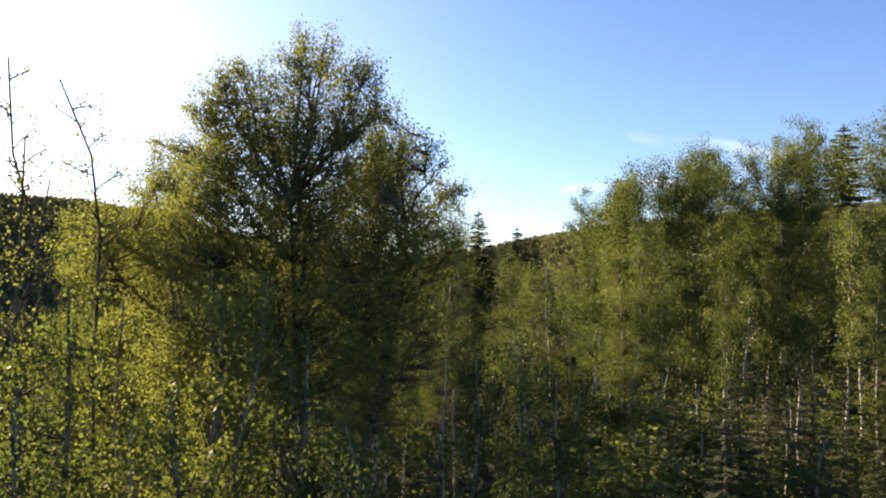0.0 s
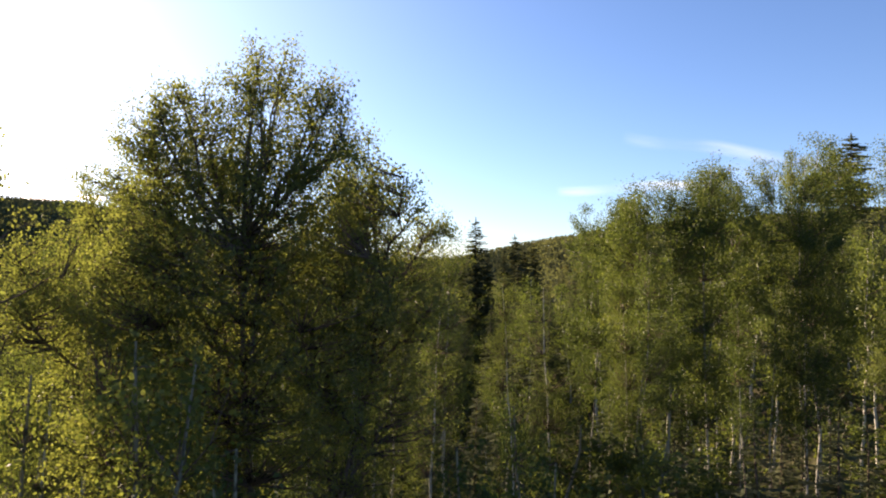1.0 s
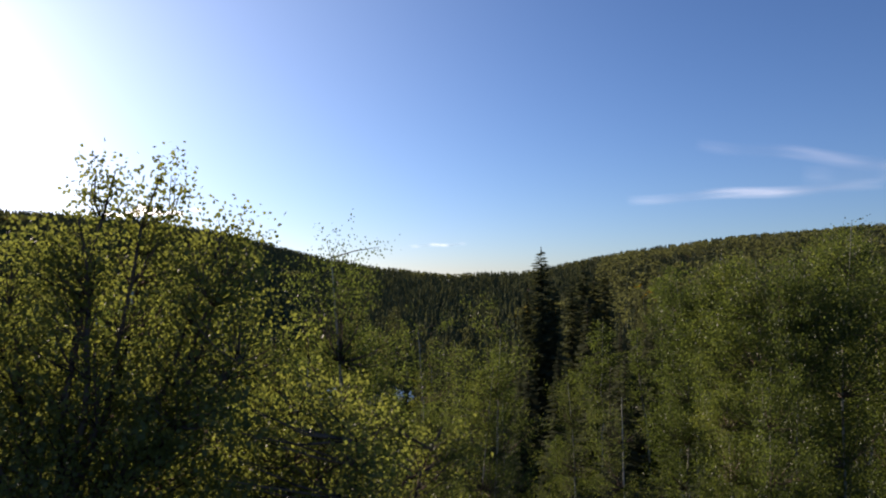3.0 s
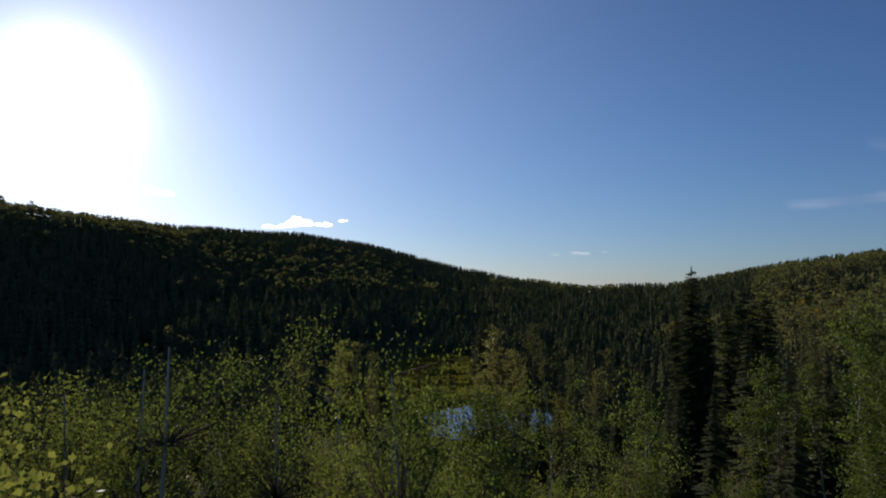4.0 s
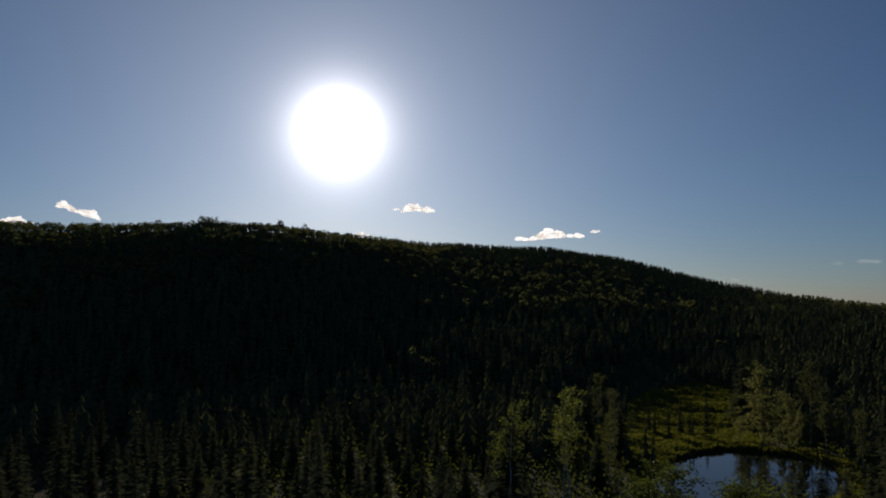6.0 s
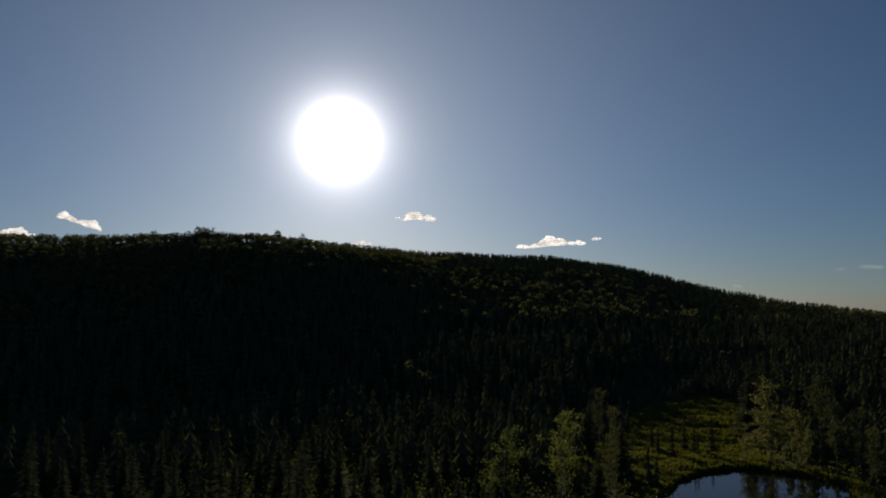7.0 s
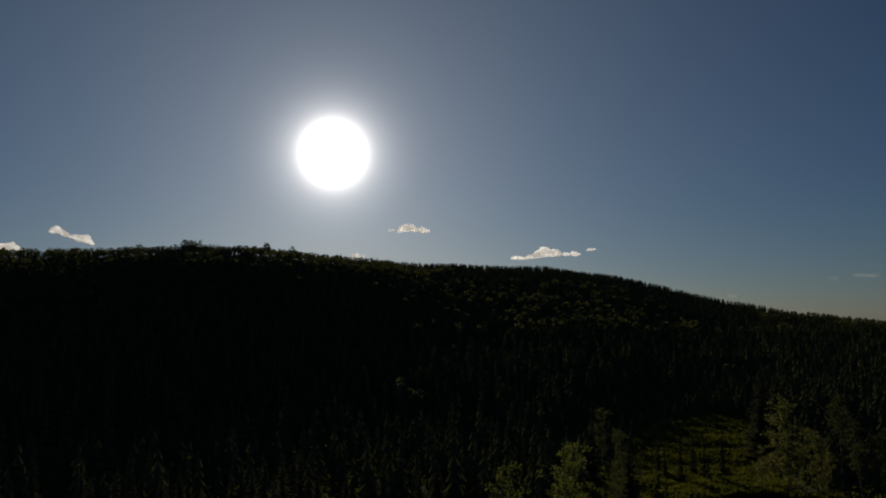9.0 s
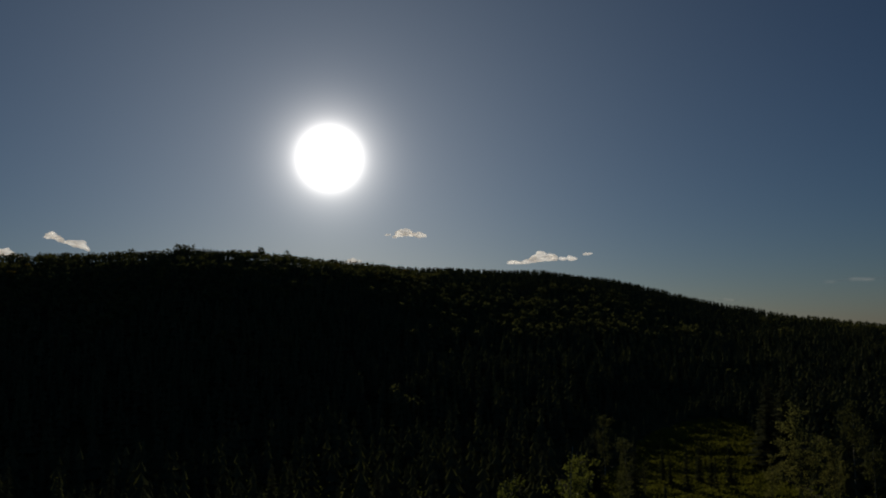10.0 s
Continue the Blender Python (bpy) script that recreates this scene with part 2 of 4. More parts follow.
def leaf_quads(rng, centres, size, hang=0.5):
    """A small kite-shaped blade at each centre, turned at random."""
    n = len(centres)
    u = rng.normal(size=(n, 3))
    u[:, 2] -= hang
    u /= np.linalg.norm(u, axis=1, keepdims=True)
    w = np.cross(u, rng.normal(size=(n, 3)))
    w /= np.linalg.norm(w, axis=1, keepdims=True) + 1e-9
    s = size * rng.uniform(0.65, 1.25, (n, 1))
    v = np.stack([centres - u * s * 0.5, centres + w * s * 0.42 - u * s * 0.08, centres + u * s * 0.55, centres - w * s * 0.42 - u * s * 0.08], 1)
    return v.reshape(-1, 3), np.arange(n * 4).reshape(n, 4)


def bent(rng, a, b, n, wob, sag=0.0):
    """A line of n points from a to b with a slight wander."""
    t = np.linspace(0, 1, n)[:, None]
    p = a + (b - a) * t + np.cumsum(rng.normal(0, wob, (n, 3)), 0) * np.minimum(t * 3, 1) * np.minimum((1 - t) * 3 + 0.3, 1)
    p[:, 2] += sag * np.sin(np.pi * t[:, 0])
    return p


def broadleaf(rng, leaders, fork, radius, crown_from, limb_len, limbs, leaves, leaf, twig=True, bare=0.0, wob=0.05, rise=0.55, top_at=0.96, even=1.0, fluff=0.07):
    """Trunk, limbs and leaves of a deciduous tree. leaders: tips of its stems, above its foot."""
    trunk, thin, spots = [], [], []
    foot = np.array([0, 0, -0.4])
    fk = np.array([0, 0, fork])
    if len(leaders) > 1:
        p = bent(rng, foot, fk, 6, wob * 0.6)
        trunk.append(tube(p, np.linspace(radius * 1.25, radius * 0.85, 6), 8))
        fk = p[-1]
    for tip in leaders:
        tip = np.asarray(tip, float)
        a = fk if len(leaders) > 1 else foot
        n = 11
        p = bent(rng, a, tip, n, wob)
        if len(leaders) > 1:           # stems spread first, then climb
            t = np.linspace(0, 1, n)
            out = np.sin(np.pi * t)[:, None] * 0.22
            p[:, :2] += (tip - a)[None, :2] * out
        r0 = radius * (0.42 if len(leaders) > 1 else 1.0)
        rad = r0 * (1 - np.linspace(0, 1, n)) ** 0.8 + 0.012
        trunk.append(tube(p, rad, 7))
        length = np.linalg.norm(tip - a)
        for k in range(limbs):
            t = crown_from + (0.98 - crown_from) * ((k + rng.uniform(0, 1)) / limbs) ** even
            f = t * (n - 1)
            i = min(int(f), n - 2)
            o = p[i] + (p[i + 1] - p[i]) * (f - i)
            ang = k * 2.4 + rng.uniform(-0.5, 0.5)
            q = (t - crown_from) / (1 - crown_from)
            L = limb_len * (0.35 + 0.65 * math.sin(math.pi * min(1, 0.2 + (top_at - 0.2) * q)) ** 0.8) * rng.uniform(0.7, 1.2)
            up = rise * rng.uniform(0.6, 1.5) * (1 - 0.65 * max(0.0, q) ** 2)
            e = o + L * np.array([math.cos(ang), math.sin(ang), up])
            lp = bent(rng, o, e, 5, 0.04 * L, 0.05 * L)
            thin.append(tube(lp, np.linspace(max(0.012, rad[i] * 0.42), 0.007, 5), 4))
            full = rng.uniform(0, 1) > bare
            tw = 5 if twig else 3
            for j in range(tw):
                g = rng.uniform(0.3, 1.0)
                o2 = lp[min(4, int(g * 4))] + rng.normal(0, 0.02, 3)
                e2 = o2 + rng.normal(0, 1, 3) * L * 0.27 + np.array([0, 0, 0.16 * L])
                if twig:
                    thin.append(tube(bent(rng, o2, e2, 3, 0.02 * L), [0.008, 0.006, 0.003], 3))
                if full:
                    spots.append((o2, e2, 1.0))
            if full:
                spots.append((lp[2], lp[4], 1.0))
        spots.append((p[-3], p[-1], 0.8))
    per = max(1, leaves // max(1, len(spots)))
    cs = []
    for a, b, k in spots:
        m = max(1, int(per * k * rng.uniform(0.5, 1.5)))
        g = rng.uniform(0.4, 1.08, (m, 1))
        cs.append(a + (b - a) * g + rng.normal(0, fluff + 0.06 * np.linalg.norm(b - a), (m, 3)))
    cs = np.concatenate(cs)
    return trunk, joined(thin), leaf_quads(rng, cs, leaf)


def clump_crown(rng, stems, lobes, clumps, per, leaf, spread, sides=3):
    """Branches and leaves of a crown made of lobes: (centre, radii). Each leafy clump hangs on a branch that starts on a stem."""
    pts = np.concatenate([p[1:] for p, _ in stems])
    size = np.array([np.prod(r) ** 0.52 for _, r in lobes])
    share = size / size.sum()
    thin, cs = [], []
    for k in rng.choice(len(lobes), clumps, p=share):
        c0, r0 = (np.asarray(a, float) for a in lobes[k])
        d = rng.normal(size=3)
        d /= np.linalg.norm(d)
        u = rng.uniform() ** 0.42
        c = c0 + d * r0 * u
        cost = np.linalg.norm(pts - c, axis=1) + 1.6 * np.maximum(0, pts[:, 2] - c[2] + 0.25)
        a = pts[np.argmin(cost)]
        L = float(np.linalg.norm(c - a))
        mid = a + (c - a) * 0.5 + np.array([0, 0, -0.06 * L]) + rng.normal(0, 0.05 * L, 3)
        thin.append(tube(np.stack([a, (a + mid) / 2, mid, c]), [0.005 + 0.008 * L, 0.004 + 0.006 * L, 0.004 + 0.004 * L, 0.003], sides))
        m = int(per * rng.uniform(0.4, 1.6))
        axis = (c - mid) / (np.linalg.norm(c - mid) + 1e-9)
        sp = spread * rng.uniform(0.7, 1.3)
        cs.append(c + np.clip(rng.normal(0, 1, (m, 1)), -1.7, 1.3) * axis * sp * 1.3 + np.clip(rng.normal(0, 1, (m, 3)), -1.6, 1.6) * sp * np.array([0.8, 0.8, 0.65]))
    return joined(thin), leaf_quads(rng, np.concatenate(cs), leaf)


def spruce(rng, height, width, whorls, per, fine):
    """Trunk and needle sprays of a narrow spruce."""
    t = np.linspace(0, 1, 8)
    p = np.stack([rng.normal(0, 0.03, 8) * t, rng.normal(0, 0.03, 8) * t, t * height - 0.3 * (1 - t)], -1)
    trunk = tube(p, 0.011 * height * (1 - t) + 0.012, 6)
    vs = []
    for k in range(whorls):
        q = (k + rng.uniform(0, 0.6)) / whorls
        z = height * (0.06 + 0.93 * q)
        L0 = width * (1 - q) ** 0.7 * rng.uniform(0.75, 1.15) + 0.16
        n = max(6, int(per * (1 - 0.4 * q)))
        for b in range(n):
            a = b / n * 2 * np.pi + k * 1.3 + rng.uniform(-0.4, 0.4)
            L = L0 * rng.uniform(0.55, 1.15)
            z = height * (0.06 + 0.93 * min(1.0, q + rng.uniform(-0.7, 0.7) / whorls))
            d = np.array([math.cos(a), math.sin(a), 0])
            s = np.array([-d[1], d[0], 0])
            droop = rng.uniform(0.15, 0.55)
            for c in range(fine):
                g = (c + 0.5) / fine
                o = np.array([0, 0, z]) + d * L * g - np.array([0, 0, droop * L * g * (1.2 - 0.5 * g)])
                wd = (0.5 * L * (1.05 - 0.75 * g)) * rng.uniform(0.7, 1.3)
                ln = L / fine * 0.9
                tilt = np.array([0, 0, rng.uniform(-0.5, 0.1) * wd])
                vs.append([o - d * ln * 0.6, o + s * wd + d * ln * 0.5 + tilt, o + d * ln * 0.9 - np.array([0, 0, 0.25 * ln]), o - s * wd + d * ln * 0.5 + tilt])
    for k in range(4):                 # leading shoot
        a = k * 1.6
        d = np.array([math.cos(a), math.sin(a), 0]) * 0.06
        o = np.array([0, 0, height * 0.965])
        vs.append([o - d, o + d, o + [0, 0, height * 0.045], o + [0, 0, height * 0.04] - d * 0.5])
    v = np.asarray(vs).reshape(-1, 3)
    return trunk, (v, np.arange(len(v)).reshape(-1, 4))


def fine_spruce(rng, height, width, whorls, per, thick=0.11, taper=0.72):
    """A spruce seen from near: boughs with hanging side twigs."""
    t = np.linspace(0, 1, 9)
    p = np.stack([rng.normal(0, 0.03, 9) * t, rng.normal(0, 0.03, 9) * t, t * height - 0.3 * (1 - t)], -1)
    trunk = tube(p, 0.011 * height * (1 - t) + 0.012, 7)
    vs = []
    for k in range(whorls):
        q = (k + rng.uniform(0, 0.8)) / whorls
        z = height * (0.05 + 0.935 * q)
        L0 = width * (1 - q) ** taper * rng.uniform(0.8, 1.12) + 0.14
        n = max(6, int(per * (1 - 0.35 * q)))
        for b in range(n):
            a = b / n * 2 * np.pi + k * 1.3 + rng.uniform(-0.35, 0.35)
            L = L0 * rng.uniform(0.5, 1.15)
            z = height * (0.05 + 0.935 * min(1.0, q + rng.uniform(-0.8, 0.8) / whorls))
            d, s = np.array([math.cos(a), math.sin(a), 0]), np.array([-math.sin(a), math.cos(a), 0])
            droop = rng.uniform(0.25, 0.8) * (1 - 0.9 * q)
            m = 5 if L > 0.5 else 3
            for c in range(m):
                g = (c + 0.7) / m
                o = np.array([0, 0, z]) + d * L * g - np.array([0, 0, droop * L * g * (1.3 - 0.6 * g)])
                ln = 0.42 * L * (1.08 - 0.7 * g) * rng.uniform(0.7, 1.25) + 0.05
                w = thick * L + 0.03
                for side in (-1, 1):
                    e = o + (s * side * 0.75 + d * 0.55) * ln - np.array([0, 0, rng.uniform(0.1, 0.55) * ln])
                    vs.append([o - d * w, (o + e) / 2 - d * w * 0.9, e, (o + e) / 2 + d * w * 0.9])
            tip = np.array([0, 0, z]) + d * L * 1.08 - np.array([0, 0, droop * L * 0.75])
            o = np.array([0, 0, z]) + d * L * 0.55 - np.array([0, 0, droop * L * 0.55])
            vs.append([o, (o + tip) / 2 + s * 0.09 * L, tip, (o + tip) / 2 - s * 0.09 * L])
    for k in range(5):
        a = k * 1.26
        d = np.array([math.cos(a), math.sin(a), 0]) * 0.05
        o = np.array([0, 0, height * 0.97])
        vs.append([o - d, o + d, o + [0, 0, height * 0.035], o + [0, 0, height * 0.03] - d * 0.5])
    v = np.asarray(vs).reshape(-1, 3)
    return trunk, (v, np.arange(len(v)).reshape(-1, 4))


def tree_thing(name, pieces, mats, label, category, group=""):
    """An Empty at the foot with one mesh a part."""
    foot = tagged(new(name), label, category, group)
    for part_name, piece, m in zip(("trunk", "branchwork", "crown") if len(pieces) == 3 else ("trunk", "crown"), pieces, mats):
        for k, (v, f) in enumerate(piece if isinstance(piece, list) else [piece]):
            nm = "stem" if k and part_name == "trunk" else part_name
            ob = new(nm, np_mesh(nm, v, f, [m], shade=part_name != "crown"))
            ob.parent = foot
            if part_name != "trunk":
                ob["kind"] = "stuff"
    return foot


def stand(x, y, turn=0.0, size=1.0, wide=None, lean=0.0):
    w = wide or size
    return Matrix.LocRotScale((x, y, float(ground_z(x, y))), Euler((radians(lean), radians(lean * 0.5), radians(turn))), (w, w, size))


def copy_tree(proto, m, label="", group=""):
    loc, rot, sc = m.decompose()
    ob = copy_thing(proto, Matrix.LocRotScale(loc, rot, None))
    ob.scale = sc
    if label:
        ob["label"] = label
    if group:
        ob["group"] = group
    return ob


# ---------------------------------------------------------------- the great tree by the path
def big_tree():
    rng = np.random.default_rng(5)
    x, y = -1.3, 17.1
    g = float(ground_z(x, y))
    o = np.array([x, y, g])
    # leafy lobes of the crown: centre, radius; the body's are broader than high
    core = [(-2.0, 21.6, 12.6, 1.4), (-1.6, 21.8, 10.9, 1.4), (-3.0, 21.3, 11.6, 1.7), (-6.4, 21.5, 11.2, 1.6), (-7.4, 21.6, 9.6, 1.5), (-5.4, 21.2, 13.0, 1.3)]
    tops = [(-4.0, 21.5, 15.75, 0.45), (-3.3, 21.6, 15.7, 0.42), (-2.35, 21.9, 15.2, 0.42), (-3.9, 21.5, 14.0, 1.2), (-3.9, 21.5, 12.8, 1.4), (-2.4, 21.9, 13.7, 1.2), (-4.9, 22.6, 13.2, 1.45), (-2.3, 21.9, 14.5, 0.65),
            (-4.2, 21.4, 15.1, 0.7), (-3.2, 21.6, 14.9, 0.65), (-5.4, 21.5, 14.5, 0.85), (-6.6, 21.4, 14.1, 0.8)]
    west = [(-5.9, 21.5, 12.9, 1.45), (-7.2, 21.8, 11.9, 1.45), (-8.6, 22.0, 10.4, 1.35), (-8.0, 21.6, 8.0, 1.7), (-9.5, 22.2, 9.3, 1.25),
            (-8.0, 22.0, 12.2, 1.0), (-10.3, 22.0, 10.4, 0.9), (-11.0, 22.2, 9.2, 0.9), (-6.2, 20.4, 9.8, 1.6), (-7.4, 20.8, 6.2, 1.5), (-5.4, 20.2, 5.4, 1.4)]
    east = [(-1.5, 22.2, 9.7, 1.3), (-1.2, 22.3, 11.5, 1.4), (-0.2, 22.5, 10.0, 1.2), (-0.9, 22.6, 8.2, 1.4), (0.0, 22.9, 10.6, 0.8), (-1.2, 22.0, 12.6, 0.8),
            (0.5, 22.9, 9.4, 0.8), (-3.6, 20.3, 10.4, 1.75)]
    inner = [(-1.6, 21.8, 8.9, 1.6), (-2.8, 21.4, 7.6, 1.8), (-0.4, 22.4, 6.8, 1.5), (-4.8, 21.2, 7.4, 1.9), (-2.2, 22, 5.4, 1.7), (-4.2, 21.8, 9.2, 1.8), (-6.4, 21.4, 7.8, 1.8), (-2.9, 21.8, 10.0, 1.6), (-1.9, 22, 12.0, 1.2), (-6.9, 21.4, 13.5, 0.7), (-6.2, 21.4, 14.7, 0.5), (-0.3, 22.2, 12.4, 0.6), (0.4, 22.6, 11.5, 0.55)]
    body = [(-4.6 + 0.2 * k, 21.9, 11.0 - 2.6 * k) for k in range(3)]
    lobes = [(c[:3], (c[3],) * 3) for c in tops + west + east + core + inner] + [(c, (3.4, 2.0, 2.0)) for c in body]
    lobes = [(np.array((0.88, 4.83, 6.0)) + 0.572 * np.array(c) - o, 0.572 * np.array(r)) for c, r in lobes]
    # lobes slid in depth along the camera's rays, further ones larger to keep the outline
    view_from = np.array([1.2, 6.6, 12.0]) - o
    deep = [1 + (rng.uniform(-0.07, 0.0) if c[2] + g > 13.2 else rng.uniform(-0.11, 0.1)) for c, _ in lobes]
    lobes = [(view_from + (c - view_from) * k, r * np.array([1, 1.15, 1]) * k) for (c, r), k in zip(lobes, deep)]
    trunk_line = bent(rng, np.array([0, 0, -0.4]), np.array([0.05, 0, 5.4]), 6, 0.03)
    stems, trunk = [], [tube(trunk_line, np.linspace(0.26, 0.16, 6), 9)]
    mains = (3, 6, 12, 14, 15, 22, 24)                      # lobes whose stems rise from the bole; the others fork off those
    lead = []
    for k in list(mains) + [k for k in range(len(lobes)) if k not in mains]:
        c, r = lobes[k]
        tip = c + np.array([0, 0, 0.75 * r[2]])
        n = 10
        t = np.linspace(0, 1, n)
        if k in mains:
            p = bent(rng, trunk_line[-1], tip, n, 0.06)
            p[:, :2] += tip[None, :2] * (0.18 * np.sin(np.pi * t))[:, None]
            rad = 0.065 * (1 - t) ** 0.9 + 0.009
            lead.append(p)
        else:
            forks = np.concatenate([q[3:8] for q in lead])
            cost = np.linalg.norm(forks - tip, axis=1) + 3.0 * np.maximum(0, forks[:, 2] - tip[2] + 1.5)
            p = bent(rng, forks[np.argmin(cost)], tip, n, 0.045, -0.1)
            rad = 0.028 * (1 - t) ** 0.9 + 0.007
        stems.append((p[2:], rad))
        trunk.append(tube(p, rad, 6))
    thin, leaves = clump_crown(rng, stems, lobes, 5000, 40, 0.038, 0.095)
    ob = tree_thing("great_willow", (trunk, thin, leaves), (M_DARK_BARK, M_DARK_BARK, M_LEAF_WILLOW),
                    "broad many-stemmed willow in full green leaf", "tree")
    ob.location = (x, y, g)


big_tree()


# ---------------------------------------------------------------- prototypes of the smaller trees
def aspen_protos(n, height, seed, clumps, per, leaf, spread, wide, bark, label, lf=None, crown=0.38, sides=3, stout=1.0):
    """Slender trees: a wandering stem with a few uneven lobes of leaf along it."""
    out = []
    for k in range(n):
        rng = np.random.default_rng(seed + k)
        tip = np.array([rng.normal(0, 0.25), rng.normal(0, 0.25), height * 0.97])
        p = bent(rng, np.array([0, 0, -0.4]), tip, 12, 0.08)
        t = np.linspace(0, 1, 12)
        rad = stout * ((0.0052 * height + 0.01) * (1 - t) ** 0.8 + 0.01)
        lobes = []
        m = 7
        for i in range(m):
            q = crown + (0.93 - crown) * (i + rng.uniform(0.1, 0.9)) / m
            c = p[min(11, int(round(q * 11)))].copy()
            c[2] = q * height
            a = rng.uniform(0, 6.28)
            full = wide * (0.55 + 0.5 * math.sin(math.pi * min(1.0, 0.15 + 0.72 * (q - crown) / (1 - crown))))
            c[:2] += np.array([math.cos(a), math.sin(a)]) * full * rng.uniform(0.1, 0.6)
            r = full * rng.uniform(0.55, 0.95)
            lobes.append((c, (r, r, r * rng.uniform(0.9, 1.5))))
        lobes.append((tip - [0, 0, 0.5 * wide], (wide * 0.5, wide * 0.5, wide * 0.6)))
        thin, leaves = clump_crown(rng, [(p, rad)], lobes, clumps, per, leaf, spread, sides)
        out.append(tree_thing("aspen", (tube(p, rad, 7), thin, leaves), (bark, M_DARK_BARK, lf or M_LEAF), label, "tree"))
    return out


class Kind:
    """A few prototypes that stand once and are copied after."""

    def __init__(self, protos, height):
        self.protos, self.used, self.height, self.k = protos, set(), height, 0

    def plant(self, rng, x, y, top_height, label="", group="", wide=1.0):
        p = self.protos[self.k % len(self.protos)]
        self.k += 1
        s = top_height / self.height
        m = stand(x, y, rng.uniform(0, 360), s, s * wide * rng.uniform(0.9, 1.15), rng.normal(0, 1.3))
        if p.name not in self.used:
            self.used.add(p.name)
            p.matrix_basis = m
            ob = p
        else:
            ob = copy_tree(p, m)
        if label:
            ob["label"] = label
        if group:
            ob["group"] = group
        return ob


NEAR_ASPEN = Kind(aspen_protos(6, 13.0, 100, 120, 62, 0.066, 0.17, 1.5, M_ASPEN_BARK, "tall pale-barked aspen in bright green leaf"), 13.0)
BANK_ASPEN = Kind(aspen_protos(6, 13.0, 160, 150, 135, 0.046, 0.15, 1.15, M_GREY_BARK, "tall full-crowned aspen with pale bark on the bank", crown=0.46, stout=0.5), 13.0)
YOUNG_ASPEN = Kind(aspen_protos(5, 9.0, 210, 84, 36, 0.05, 0.085, 0.6, M_YOUNG_BARK, "slender young aspen with yellow-green leaves", crown=0.5), 9.0)
FULL_ASPEN = Kind(aspen_protos(4, 13.0, 120, 300, 80, 0.036, 0.145, 1.5, M_ASPEN_BARK, "full-crowned aspen close behind the willow", crown=0.45), 13.0)
WOOD_ASPEN = Kind(aspen_protos(5, 12.0, 140, 100, 46, 0.125, 0.24, 1.5, M_ASPEN_BARK, "pale-barked aspen in green leaf among its kind"), 12.0)
# takes the lighter willow leaf colour so the crown looks sunlit
THIN_ASPEN = Kind(aspen_protos(2, 12.0, 150, 62, 30, 0.125, 0.17, 1.3, M_ASPEN_BARK, "sparse pale-barked aspen standing alone in the hollow", M_LEAF_WILLOW, crown=0.52), 12.0)
SUNLIT_BUSH = Kind(aspen_protos(3, 8.0, 170, 64, 40, 0.15, 0.22, 1.45, M_YOUNG_BARK, "willow bush on the shore of the pond, leaves coloured as if sunlit", M_LEAF_SUNLIT, crown=0.15), 8.0)
SAPLING = Kind(aspen_protos(5, 7.0, 200, 84, 38, 0.078, 0.13, 0.85, M_YOUNG_BARK, "slender young aspen with yellow-green leaves", crown=0.14), 7.0)
MID_ASPEN = Kind(aspen_protos(5, 11.0, 300, 60, 32, 0.19, 0.28, 1.6, M_ASPEN_BARK, "aspen in green leaf in the valley wood", M_LEAF_FAR, 0.26), 11.0)


def spruce_protos(n, seed, height, width, whorls, per, fine, label):
    out = []
    for k in range(n):
        rng = np.random.default_rng(seed + k)
        tr, cr = spruce(rng, height, width * rng.uniform(0.8, 1.2), whorls, per, fine)
        out.append(tree_thing("spruce", (tr, cr), (M_DARK_BARK, M_NEEDLE), label, "tree"))
    return out


def fine_spruce_protos(n, seed, label, whorls=32, width=1.55, thick=0.11, taper=0.72):
    out = []
    for k in range(n):
        rng = np.random.default_rng(seed + k)
        tr, cr = fine_spruce(rng, 12.0, width * rng.uniform(0.85, 1.15), whorls, 8, thick, taper)
        out.append(tree_thing("spruce", (tr, cr), (M_DARK_BARK, M_NEEDLE), label, "tree"))
    return out


SPRUCE = Kind(spruce_protos(4, 400, 12.0, 1.6, 54, 8, 2, "narrow dark green spruce in the wood"), 12.0)
LONE_SPRUCE = Kind(fine_spruce_protos(2, 440, "tall dense dark spruce standing above the wood", 80, 1.5, 0.2, 0.42), 12.0)
NEAR_SPRUCE = Kind(fine_spruce_protos(3, 430, "dense dark green spruce with drooping boughs"), 12.0)
SLIM_SPRUCE = Kind(spruce_protos(2, 450, 12.0, 1.2, 50, 7, 2, "slim dark spruce standing above the wood"), 12.0)

# ---------------------------------------------------------------- tree heights capped to fit the camera's view from four spots on its path
CAM_SIGHTS = []
CAM_SIGHTS.append(((0.96, 4.78, 11.15), [(-60, 10.9), (-40, 10.9), (-31, 10.2), (-25.5, 9.3), (-19.4, 8.9), (-13, 5.7), (-9.5, 3.1), (-5, 1.1), (-0.5, 1.5), (3, 3.4), (21, 3.4), (24, 1.7), (45, 1.7), (80, 5.9)], 75))
CAM_SIGHTS.append(((1.77, 13.05, 14.9), [(-60, 5.9), (-32, 4.9), (-21.8, 3.3), (-14, 1.2), (-8.4, -1.1), (-4.3, -1.9), (0.8, -5.1), (6.5, -5.6), (13, -4.5), (17.5, -2.7), (30, -2.1), (45, -2.1), (80, -2.1)], 95))
CAM_SIGHTS.append(((0.36, 24.2, 18.3), [(-60, 8.9), (-30, 3.9), (0, -2.6), (4, -5.1), (7, -14.6), (21.7, -14.6), (24, -8.1), (32, -8.6), (45, -7.9), (70, -6.6), (90, -6.1)], 96))
